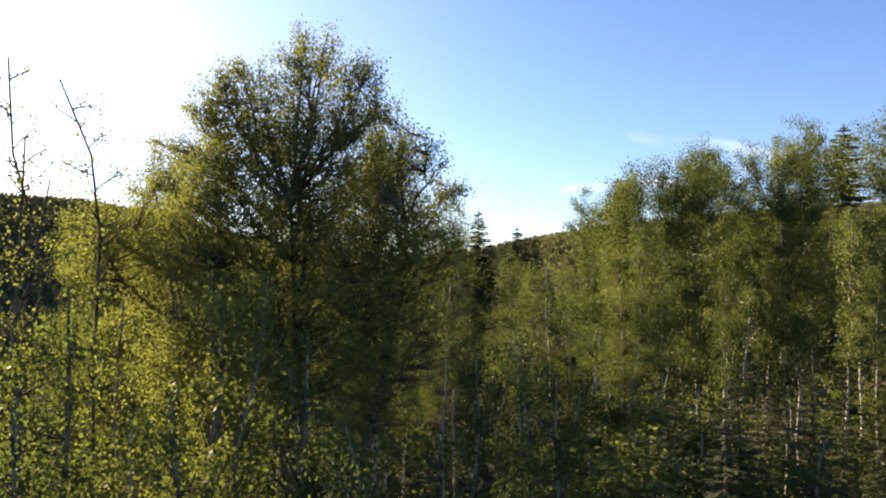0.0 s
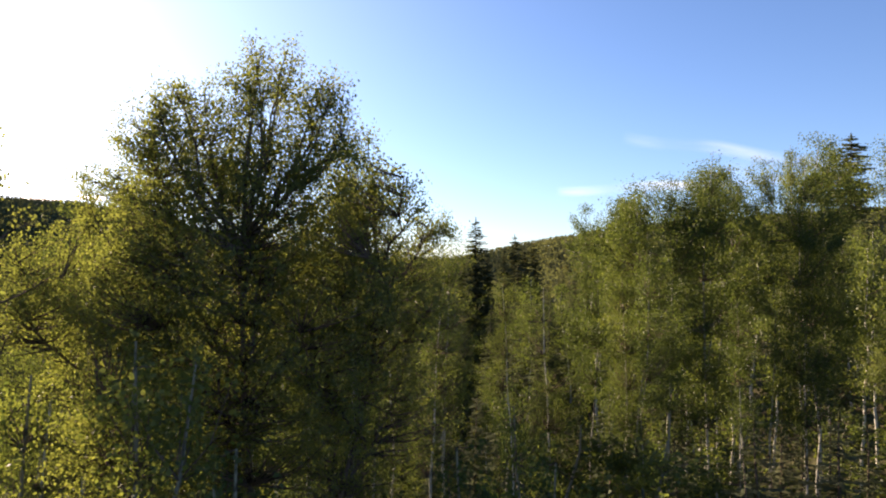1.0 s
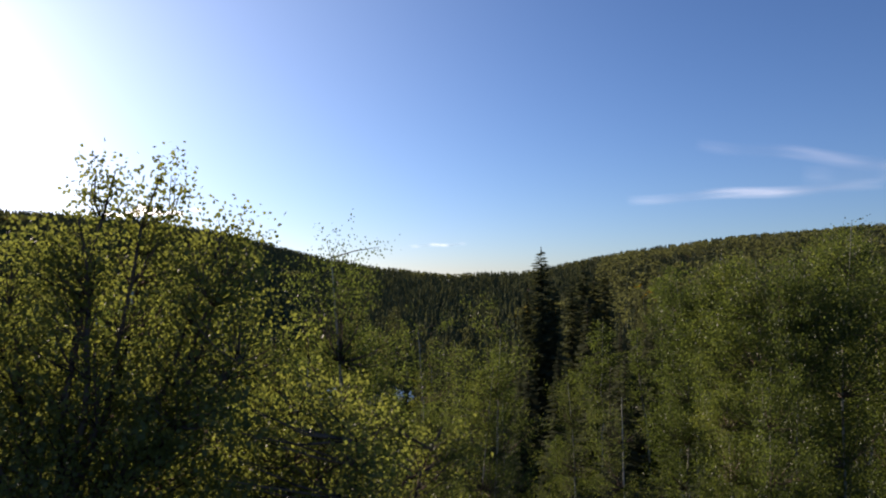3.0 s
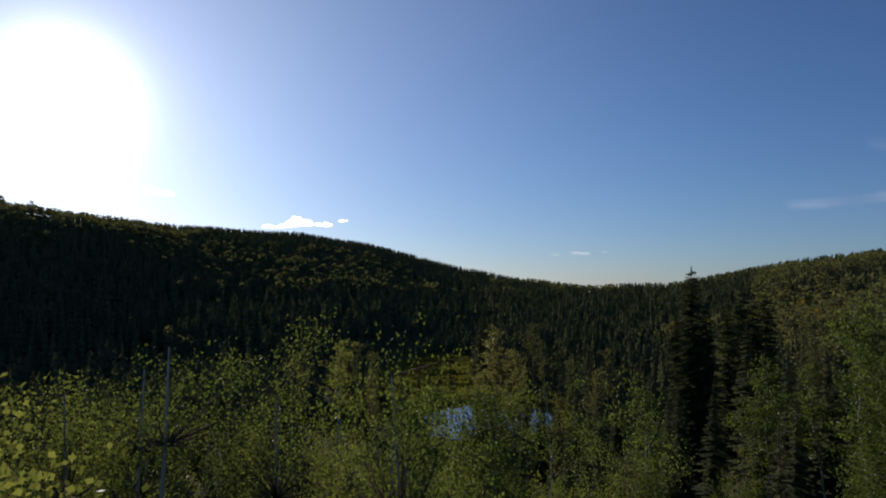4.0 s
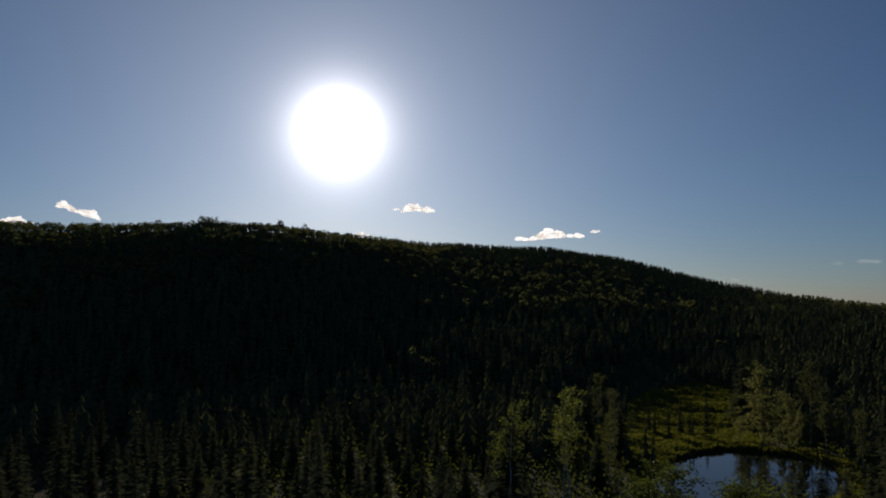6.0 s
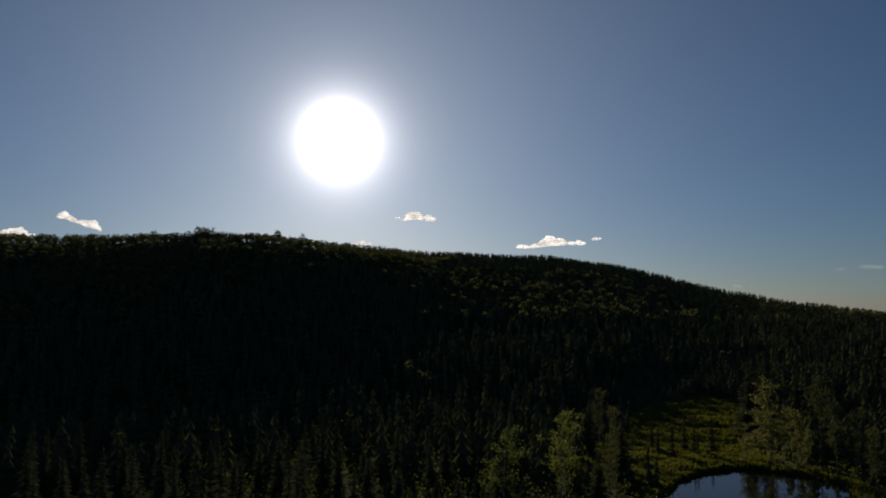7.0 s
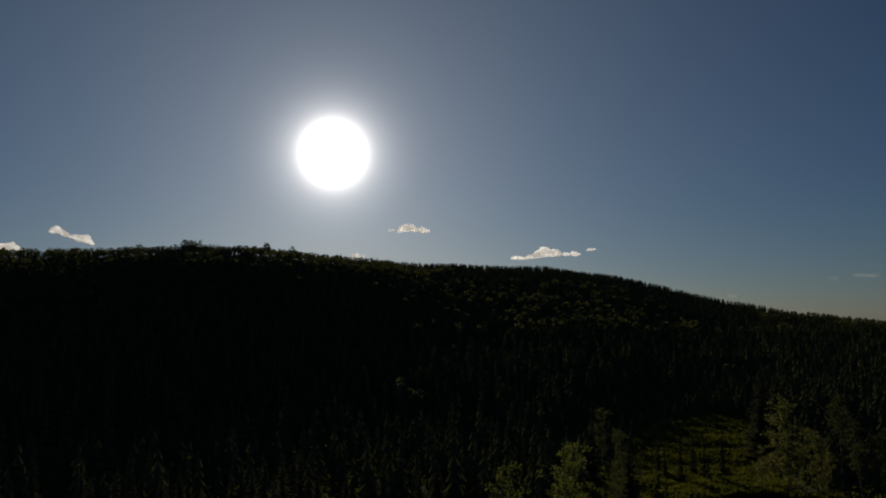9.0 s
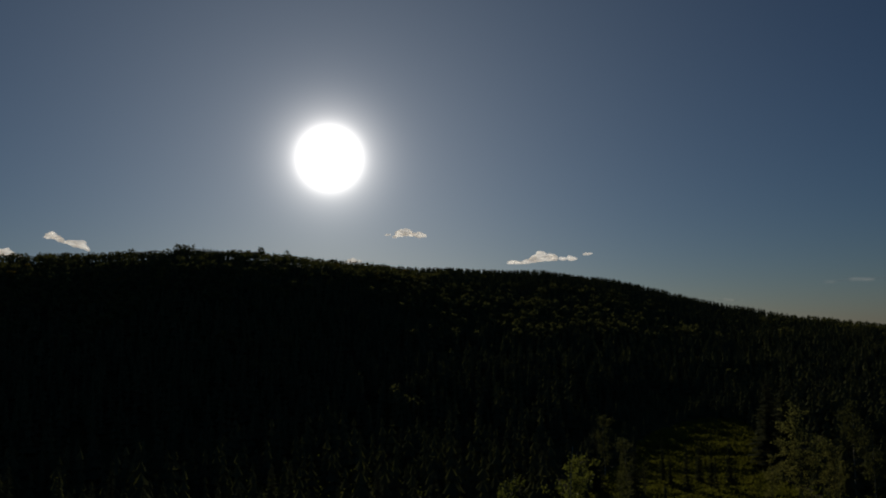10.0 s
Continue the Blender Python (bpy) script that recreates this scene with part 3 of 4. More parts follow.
CAM_SIGHTS.append(((1.56, 16.9, 16.1), [(-60, 6.9), (-30, 2.9), (-10, -1.1), (0, -2.9), (10, -5.1), (13, -14.1), (26, -13.1), (28, -8.1), (37, -8.6), (43, -6.1), (60, -6.1), (90, -5.1)], 88))


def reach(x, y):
    """The height that keeps a tree's top under the camera's sight lines at this place."""
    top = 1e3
    for (ex, ey, ez), tab, far in CAM_SIGHTS:
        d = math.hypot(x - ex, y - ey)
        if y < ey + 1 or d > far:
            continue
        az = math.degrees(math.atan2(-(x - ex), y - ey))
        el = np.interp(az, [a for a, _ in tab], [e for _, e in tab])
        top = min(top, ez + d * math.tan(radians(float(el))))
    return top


def open_ground(x, y):
    return pond_field(x, y) < 1.2 or meadow_field(x, y) < 1.0


taken = []


def room(x, y, gap):
    return all((x - a) ** 2 + (y - b) ** 2 > gap * gap for a, b in taken)


def near_path(x, y):
    return (abs(x - 0.3 - 0.12 * y) < 3.2 and y < 14) or math.hypot(x + 1.3, y - 17.1) < 2.4


WAY = [(1.0, 4.8), (1.6, 8.9), (1.7, 13.0), (1.4, 19.0), (0.4, 24.0), (-1.8, 28.7), (-5.7, 34.3)]


def beside_way(x, y):
    """Distance from the line of flight."""
    best = 1e3
    for (ax, ay), (bx, by) in zip(WAY, WAY[1:]):
        t = max(0.0, min(1.0, ((x - ax) * (bx - ax) + (y - ay) * (by - ay)) / ((bx - ax) ** 2 + (by - ay) ** 2)))
        best = min(best, math.hypot(x - ax - t * (bx - ax), y - ay - t * (by - ay)))
    return best


def plant_group(rng, kind, spots, wide=1.0):
    """Trees at x, y with their tips at the height given, raised with y to suit the camera's added tilt."""
    for x, y, top in spots:
        kind.plant(rng, x, y, top + 0.0157 * y - float(ground_z(x, y)), wide=wide)
        taken.append((x, y))


def plant_marked():
    """Trees that stand out by their place."""
    rng = np.random.default_rng(11)
    # the tall spruces above the wood
    plant_group(rng, LONE_SPRUCE, [(35.3, 68.3, 22.7), (5.0, 84.5, 16.5)], 1.0)
    plant_group(rng, LONE_SPRUCE, [(9.2, 89.5, 14.8), (8.0, 87, 13.4), (11.8, 92, 14.0), (6.0, 84, 12.9), (10.4, 90, 13.6), (3.7, 86, 12.4)], 0.8)
    # the aspens on the rising bank
    plant_group(rng, BANK_ASPEN, [(9.5, 29.6, 15.5), (7.1, 30.5, 14.7), (8.4, 29, 14.9), (10.9, 26.7, 14.3), (12.6, 32.2, 15.9), (14.9, 34.5, 16.7), (16.4, 35.7, 17.0), (11.5, 34.4, 15.7), (10.1, 32.9, 15.7), (7.2, 37.4, 14.6), (8.6, 35.3, 15.0), (10.9, 29.9, 15.3), (12.3, 27.2, 15.1), (13.1, 24.5, 14.9), (14.6, 27.0, 16.3), (12.9, 29.4, 16.2), (6.8, 27.0, 12.6), (7.7, 35.8, 14.8), (9.0, 36.4, 15.1)], 0.92)
    plant_group(rng, WOOD_ASPEN, [(11.5, 54.3, 14.2)])
    # the middle of the wood
    plant_group(rng, WOOD_ASPEN, [(7.9, 63.2, 11), (1.2, 58, 9.4), (11.6, 65, 10.2)])
    plant_group(rng, NEAR_ASPEN, [(-2.7, 34.3, 12.6), (-1.9, 34.9, 12.6), (-3.3, 35.6, 11.8), (-2.2, 33.6, 12.2), (-1.4, 35.8, 12.5), (-4.2, 36.4, 10.8)], 0.85)
    plant_group(rng, SPRUCE, [(9.5, 66, 9.6), (8.3, 69, 9.4), (12.7, 68.5, 10.6), (10.7, 71, 10.2), (14.4, 66.5, 11.2)], 1.35)
    # the lone trees in the hollow
    plant_group(rng, THIN_ASPEN, [(-25.5, 76, 10.9), (-27.8, 71.5, 9.7), (-26.5, 79, 10.0)])
    plant_group(rng, SPRUCE, [(-28.9, 72.8, 7.5)], 1.35)
    # the trees before the pond
    plant_group(rng, WOOD_ASPEN, [(-10.4, 68.4, 5.6), (-11.3, 60.1, 5.3), (-12.2, 61.5, 4.8)], 1.3)
    plant_group(rng, WOOD_ASPEN, [(-13.4, 63.5, 8.2), (-13.9, 66, 7.6), (-9.6, 64.5, 7.8), (-8.1, 66, 7)], 1.6)
    plant_group(rng, SPRUCE, [(-11.6, 66.5, 5.6), (-6.6, 80, 5.2), (-5.4, 82, 5.6), (-4.4, 79, 5.4), (-8.2, 80.5, 5.8), (-9.8, 82, 4.9), (-10.8, 84, 3.9)], 1.35)
    # the bushes on the pond's far shore
    plant_group(rng, SUNLIT_BUSH, [(-20.9, 122.8, 8.1), (-21.6, 123.6, 6.0), (-18, 123.5, 3.6), (-18.6, 124.4, 4.4), (-24, 122.8, 3.2)])
    plant_group(rng, MID_ASPEN, [(-14.2, 124, 6), (-16.5, 128, 8.6), (-12, 124.5, 5.4)])
    plant_group(rng, SPRUCE, [(-27.6, 150, 9)], 1.2)
    # the meadow's edge
    plant_group(rng, SLIM_SPRUCE, [(-33.8, 124, 2.9), (-32.2, 128.5, 2.6), (-30.6, 124.6, 1.6), (-36.6, 126.3, 0.9), (-34.4, 131, 2.4), (-38.4, 129, 2.2), (-31.2, 133, 2.8)])
    plant_group(rng, SPRUCE, [(-29.2, 146, 9), (-30.4, 154, 9.5), (-43.5, 119.5, 5)], 1.35)
    plant_group(rng, MID_ASPEN, [(-37, 118.5, 1.6), (-45, 126, 5.6), (-35, 108, 5.8)])
    # the pond's west shore
    plant_group(rng, SPRUCE, [(-32.5, 104, 5), (-30, 92, 3.8), (-20.5, 85.5, 1.9)], 1.35)
    plant_group(rng, MID_ASPEN, [(-31, 97, 4.6), (-26.5, 88, 2.4)])
    # the pond's near and east shore
    plant_group(rng, SPRUCE, [(-5.6, 103, 6), (-6.6, 110, 6.6), (-12, 84.5, 2)], 1.35)
    plant_group(rng, MID_ASPEN, [(-4.8, 97, 5.2), (-7.5, 90, 3.6), (-9.5, 116.5, 4.6), (-4.6, 107, 7)])


plant_marked()


def plant_second_row():
    """Full aspens that stand close behind the willow."""
    rng = np.random.default_rng(13)
    for x, y, top, wide in ((-4.7, 23.7, 15.1, 0.95), (-3.7, 24.0, 14.7, 0.95), (-1.3, 21.5, 15.2, 0.8), (-0.5, 21.9, 14.1, 0.6), (-2.2, 25.9, 13.6, 0.9), (1.5, 29.1, 13.6, 0.8), (0.9, 28.7, 12.7, 0.65), (-0.3, 30.0, 11.6, 0.7), (4.8, 29.3, 11.8, 0.8), (6.8, 30.2, 12.4, 0.7), (3.2, 31.5, 12.0, 0.7), (-5.5, 22.9, 14.5, 0.8), (-5.8, 24.8, 14.6, 0.9), (-6.9, 23.8, 13.6, 0.9), (-6.0, 26.2, 13.9, 1.0), (-8.2, 24.4, 12.8, 0.9), (-9.3, 25.6, 12.3, 0.9), (-3.2, 28.6, 12.2, 1.0)):
        FULL_ASPEN.plant(rng, x, y, top - float(ground_z(x, y)), wide=wide)
        taken.append((x, y))


plant_second_row()


def plant_bare_birches():
    """Half-dead thin stems at the start of the way."""
    for k, (x, y, top) in enumerate([(-4.4, 14.2, 13.8), (-4.1, 14.4, 12.9), (-3.3, 14.2, 12.3), (-5, 14.5, 13.4)]):
        rng = np.random.default_rng(60 + k)
        g = float(ground_z(x, y))
        pieces = broadleaf(rng, [(rng.normal(0, 0.5), 0.1, top - g)], 1, 0.03, 0.62, 0.5, 17, 620, 0.05, bare=0.25, wob=0.2, rise=1.0)
        ob = tree_thing("thin_birch", pieces, (M_DARK_BARK, M_DARK_BARK, M_LEAF_WILLOW), "thin half-bare birch with a few dark leaves", "tree", "thin birches by the willow")
        ob.location = (x, y, g)
        taken.append((x, y))


plant_bare_birches()


def plant_saplings():
    rng = np.random.default_rng(21)
    spots = [(-2.1, 13.7, 11.4), (-3, 13.9, 11.2), (-1.6, 14.3, 11.4), (-3.7, 13.1, 10.7), (-2, 11.1, 9.4), (-1.4, 11.9, 10.3), (-2.7, 11.6, 10.1), (0, 12, 9.9), (0.7, 12.8, 9.8), (-0.3, 13.9, 10.3), (1.4, 14.8, 10.3), (-1.1, 13.4, 10.6), (1.1, 11.6, 9.2), (-4.2, 15.4, 10.9), (-3.2, 15.1, 11.5), (2.3, 15.7, 10), (2, 17.9, 10.1)]
    for x, y, top in spots:
        g = float(ground_z(x, y))
        YOUNG_ASPEN.plant(rng, x, y, top - g, group="saplings under the willow")
        taken.append((x, y))


plant_saplings()


def plant_under_bank():
    """Young spruces and shrubby aspens added to darken the foot of the bank where shade lies."""
    rng = np.random.default_rng(23)
    spots = []
    while len(spots) < 46:
        x, y = rng.uniform(4.5, 22), rng.uniform(19, 37)
        # distance from the camera's start; tops are set to fit its view
        d = math.hypot(x - 1, y - 4.8)
        if math.degrees(math.atan2(x - 1, y - 4.8)) > 36 or any(math.hypot(x - a, y - b) < 1.25 for a, b, _ in spots):
            continue
        spots.append((x, y, 11.2 - d * rng.uniform(0.1, 0.19)))
    for k, (x, y, top) in enumerate(spots):
        h = max(2.5, top - float(ground_z(x, y)))
        if k % 2:
            NEAR_SPRUCE.plant(rng, x, y, h, "young spruce added to darken the foot of the bank", wide=1.25)
        else:
            SAPLING.plant(rng, x, y, h * 0.9, "shrubby young aspen added to fill the foot of the bank", wide=1.7)


plant_under_bank()


def plant_wood():
    """The near and middle wood, tree by tree."""
    rng = np.random.default_rng(31)
    for ring_in, ring_out, gap in ((16, 40, 2.9), (40, 62, 3.6), (62, 104, 4.4)):
        pts = []
        for _ in range(5200):
            d = math.sqrt(rng.uniform(ring_in ** 2, ring_out ** 2))
            az = rng.uniform(-36, 72)
            pts.append((0.5 - d * math.sin(radians(az)), 4 + d * math.cos(radians(az))))
        for x, y in pts:
            if open_ground(x, y) or near_path(x, y) or (x > 5 and y < 24) or not room(x, y, gap):
                continue
            g = float(ground_z(x, y))
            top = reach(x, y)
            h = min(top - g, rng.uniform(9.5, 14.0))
            if beside_way(x, y) < 7.5:
                h = min(h, (8.5 if y < 16 else 10.5 if y < 24 else 12.0) - g)      # only lower trees under the way
            if x < -9 and y < 38:
                h = min(h, rng.uniform(2.5, 4.5))          # kept low on the open bank so the sun reaches the saplings
            if h < 2.4:
                continue
            h *= rng.uniform(0.92, 1.0) if rng.uniform() < 0.35 else rng.uniform(0.8, 0.95) if x > 8 and y < 62 else rng.uniform(0.58, 0.9)
            d = math.hypot(x, y)
            side = x - 0.06 * y
            share = 0.92 if -7 < x < 9 and 32 < y < 62 else 0.4 if 9 <= x < 13 and 38 < y < 62 else 0.92 if -16 < x < 20 and y > 60 else (0.05 if d < 50 else 0.18) if side > 6 else (0.995 if x < -20 else 0.92) if d > 56 else (0.98 if x < -20 else 0.9) if x < -9 and y > 33 else 0.65 if x < -14 else 0.6      # how much spruce
            if rng.uniform() < share:
                (NEAR_SPRUCE if d < 58 else SPRUCE).plant(rng, x, y, h, wide=1.0 if h > 7 else 1.25)
            elif d < 40 and h > 6.5:
                NEAR_ASPEN.plant(rng, x, y, h, wide=0.75)
            elif d < 62 and h > 6.5:
                WOOD_ASPEN.plant(rng, x, y, h)
            elif d < 45:
                SAPLING.plant(rng, x, y, h)
            else:
                MID_ASPEN.plant(rng, x, y, h, wide=1.0 if h > 7 else 1.3)
            taken.append((x, y))


plant_wood()


# ---------------------------------------------------------------- far woods
def far_templates(tiers, around, blades):
    """Conifers of drooping tiers and broad crowns of loose leaf clumps, one unit high."""
    rng = np.random.default_rng(71)
    conifers, broad = [], []
    for k in range(5):
        vs = []
        for t in range(tiers):
            q = t / tiers
            z0, r = 0.08 + 0.86 * q, 0.15 * (1 - q) ** 0.9 + 0.012
            for ang in np.arange(around) / around * 2 * np.pi + rng.uniform(0, 6):
                rr, w = r * rng.uniform(0.6, 1.25), 3.0 / around * r + 0.006
                d, s = np.array([math.cos(ang), math.sin(ang), 0]), np.array([-math.sin(ang), math.cos(ang), 0])
                top = np.array([0, 0, z0 + (0.17 - 0.068 * q) * 5 / tiers])
                low = np.array([0, 0, z0 - 0.02 * rng.uniform(0, 2)])
                vs.append([top, low + d * rr * 0.8 + s * w, low + d * rr * 1.1 - [0, 0, 0.012], low + d * rr * 0.8 - s * w])
        conifers.append(np.asarray(vs))
    for k in range(5):
        c = rng.normal(size=(blades, 3))
        c /= np.linalg.norm(c, axis=1, keepdims=True)
        c *= rng.uniform(0.35, 1.0, (blades, 1)) ** 0.5
        c = c * [0.2, 0.2, 0.36] + [0, 0, 0.6]
        v, f = leaf_quads(rng, c, 0.68 / math.sqrt(blades), 0.2)
        broad.append(v.reshape(-1, 4, 3))
    return conifers, broad


def far_wood():
    rng = np.random.default_rng(72)
    near_kinds, far_kinds = far_templates(5, 6, 52), far_templates(3, 4, 18)
    parts = {"needle": [], "leaf": [], "gold": [], "stem": []}
    xs, ys = [], []
    for r0, r1, gap in ((60, 130, 2.9), (130, 200, 2.1), (200, 280, 1.85), (280, 430, 1.7)):
        n = int(0.5 * (r1 ** 2 - r0 ** 2) * radians(107) / gap ** 2)
        r, az = np.sqrt(rng.uniform(r0 ** 2, r1 ** 2, n)), np.radians(rng.uniform(-36, 71, n))
        xs.append(CX - r * np.sin(az))
        ys.append(CY + r * np.cos(az))
    x, y = np.concatenate(xs), np.concatenate(ys)
    keep = (pond_field(x, y) > 1.2) & (meadow_field(x, y) > 1.02) & (np.hypot(x - 0.5, y - 4) > 104)
    x, y = x[keep], y[keep]
    # taller trees on the crest: bearing, height
    crest = [(rng.normal(c, w), rng.uniform(0.75, 1.0) * tall) for c, w, tall, n in ((54.9, 0.3, 1.45, 14), (53.8, 0.5, 1.2, 10), (49.3, 0.2, 1.35, 6), (47.4, 0.08, 1.35, 3), (58.5, 0.15, 1.25, 4)) for _ in range(n)]
    x = np.concatenate([x, [CX - np.interp(a, RIDGE_AZ, RIDGE_R) * math.sin(radians(a)) for a, _ in crest]])
    y = np.concatenate([y, [CY + np.interp(a, RIDGE_AZ, RIDGE_R) * math.cos(radians(a)) for a, _ in crest]])
    # nothing that lies wholly behind the ridge
    u, v = x - CX, y - CY
    r, az = np.hypot(u, v), np.degrees(np.arctan2(-u, v))
    beyond = r - np.interp(az, RIDGE_AZ, RIDGE_R)
    keep = beyond < 9
    x, y, az, r, beyond = x[keep], y[keep], az[keep], r[keep], beyond[keep]
    crest_az = set(az[-len(crest):])
    z = ground_z(x, y)
    size = np.interp(r, [60, 130, 200, 290], [6.4, 5.6, 4.6, 3.7])      # trees shrink with distance so the ridge looks right from the camera
    for a, b, c, azi, mean, d, past in zip(x, y, z, az, size, r, beyond):
        patch = noise.noise(Vector((a * 0.018, b * 0.018, 3.0))) + 0.75 * noise.noise(Vector((a * 0.09, b * 0.09, 9.0)))
        dark = patch + (0.5 if 12 < azi < 40 and past > -75 else 0.25 if azi < 44 and past > -20 else -0.15 if 10 < azi < 38 and c > 13 else 0.6 if -9 < azi < 38 and past < -25 else 0.6 if azi > 30 and c < 12 else -0.25 if azi < -6 else -0.3 if azi > 44 and past > -60 else 0.1) > 0.0
        conifers, broad = near_kinds if d < 165 or azi in crest_az else far_kinds
        h = mean * (0.72 + 0.6 * rng.uniform() ** 1.4)
        if dark:
            t, key, wd = conifers[rng.integers(5)], "needle", rng.uniform(0.8, 1.2) * (1.35 if azi in crest_az else 1.0)
        else:
            t, key, wd = broad[rng.integers(5)], "gold" if patch < -0.75 and rng.uniform() < 0.3 else "leaf", rng.uniform(0.9, 1.5)
            h *= 0.92
        s = (b - 123.0) / 0.72
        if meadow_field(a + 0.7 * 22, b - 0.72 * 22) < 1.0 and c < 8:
            h *= 0.6                                         # shortened on the sun's side of the meadow so light reaches it
        if 0 < s < 34 and -27 < a + 0.69 * s < -13.5:
            h = min(h, max(1.3, 0.21 * s))                   # capped along the sun's direction so the pond's far shore is lit
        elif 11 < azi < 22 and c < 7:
            h *= 0.75                                        # shortened in this wedge so the pond mirrors sky in the camera's view
        for ca, tall in crest:
            if azi in crest_az and abs(azi - ca) < 1e-6:
                h = 4.4 * tall
        th = rng.uniform(0, 6.28)
        cs, sn = math.cos(th) * wd, math.sin(th) * wd
        rot = np.array([[cs, sn, 0], [-sn, cs, 0], [0, 0, 1]])
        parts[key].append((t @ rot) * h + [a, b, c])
        if not dark and d < 165:
            w = 0.012 * h
            parts["stem"].append(np.array([[[a - w, b, c], [a + w, b, c], [a + w * 0.4, b, c + h * 0.8], [a - w * 0.4, b, c + h * 0.8]],
                                           [[a, b - w, c], [a, b + w, c], [a, b + w * 0.4, c + h * 0.8], [a, b - w * 0.4, c + h * 0.8]]]))
    names = {"needle": ("far_spruces", M_NEEDLE, "dense dark spruces on the far valley slopes"), "leaf": ("far_aspens", M_LEAF_FAR, "green aspens among spruces on the far slopes"),
             "gold": ("far_turning_aspens", M_LEAF_GOLD, "scattered yellowing aspens on the far slopes"), "stem": ("far_stems", M_ASPEN_BARK, "pale aspen stems on the far slopes")}
    for key, (name, mat, label) in names.items():
        v = np.concatenate(parts[key]).reshape(-1, 3)
        tagged(new(name, np_mesh(name, v, np.arange(len(v)).reshape(-1, 4), [mat])), label, "forest", kind="stuff")


far_wood()


# ---------------------------------------------------------------- undergrowth and meadow grass
def undergrowth():
    rng = np.random.default_rng(81)
    n = 5600
    d, az = np.sqrt(rng.uniform(5 ** 2, 75 ** 2, n)), np.radians(rng.uniform(-40, 72, n))
    x, y = 0.5 - d * np.sin(az), d * np.cos(az)
    d2, a2 = rng.uniform(55, 130, 4200), np.radians(rng.uniform(2, 45, 4200))
    x, y = np.concatenate([x, 0.5 - d2 * np.sin(a2)]), np.concatenate([y, d2 * np.cos(a2)])
    ok = (pond_field(x, y) > 1.2) & (meadow_field(x, y) > 0.95)
    x, y = x[ok], y[ok]
    n = len(x)
    z = ground_z(x, y)
    k = 10
    r = rng.uniform(0.4, 1.6, (n, 1, 1))
    c = np.stack([x, y, z], -1)[:, None] + rng.normal(0, 0.45, (n, k, 3)) * r + np.array([0, 0, 0.8]) * r
    v, f = leaf_quads(rng, c.reshape(-1, 3), 0.27, 0.1)
    tagged(new("undergrowth", np_mesh("undergrowth", v, f, [M_SHRUB])), "low leafy shrubs covering the forest floor", "undergrowth", kind="stuff")


def grass():
    rng = np.random.default_rng(82)
    n = 62000
    x, y = rng.uniform(-50, -22, n), rng.uniform(102, 178, n)
    x, y = np.concatenate([x, rng.uniform(-34, -4, 34000)]), np.concatenate([y, rng.uniform(86, 128, 34000)])
    p, m = pond_field(x, y), meadow_field(x, y)
    k = ((m < 1.05) | ((p > 1.03) & (p < 1.25))) & (p > 1.03)
    x, y = x[k], y[k]
    z = ground_z(x, y)
    n = len(x)
    a = rng.uniform(0, 6.28, n)
    tuft = np.array([noise.noise(Vector((a, b, 4.0)) * 0.35) for a, b in zip(x, y)])
    w, h = rng.uniform(0.04, 0.12, n), rng.uniform(0.2, 0.5, n) * (1.1 + 1.2 * tuft)
    dx, dy = np.cos(a) * w, np.sin(a) * w
    lx, ly = rng.normal(0, 0.15, n), rng.normal(0, 0.15, n)
    v = np.stack([np.stack([x - dx, y - dy, z - 0.05], -1), np.stack([x + dx, y + dy, z - 0.05], -1),
                  np.stack([x + dx * 1.3 + lx, y + dy * 1.3 + ly, z + h], -1), np.stack([x - dx * 0.6 + lx, y - dy * 0.6 + ly, z + h * 0.8], -1)], 1)
    tagged(new("meadow_grass", np_mesh("meadow_grass", v.reshape(-1, 3), np.arange(n * 4).reshape(-1, 4), [M_GRASS])), "rough yellow-green grass round the pond", "grass", kind="stuff")


undergrowth()
grass()


# ---------------------------------------------------------------- clouds
def cloud_material():
    m, nt, bsdf, out = material("cloud")
    n = noise_tex(nt, 4.0, 6, "Generated")
    # noise tones imitate the bright and shaded parts of the cloud
    r = ramp(nt, [(0.36, (0.6, 0.56, 0.5)), (0.6, (0.96, 0.93, 0.86))])
    link(nt, n, 0, r, 0)
    tr = nt.nodes.new("ShaderNodeBsdfTranslucent")
    df = nt.nodes.new("ShaderNodeBsdfDiffuse")
    # glow added to imitate sunlight scattered through the cloud
    em = nt.nodes.new("ShaderNodeEmission")
    em.inputs[1].default_value = 1.15
    for x in (tr, df, em):
        link(nt, r, 0, x, 0)
    a, b = nt.nodes.new("ShaderNodeAddShader"), nt.nodes.new("ShaderNodeMixShader")
    b.inputs[0].default_value = 0.5
    link(nt, df, 0, b, 1)
    link(nt, tr, 0, b, 2)
    link(nt, b, 0, a, 0)
    link(nt, em, 0, a, 1)
    link(nt, a, 0, out, 0)
    return m


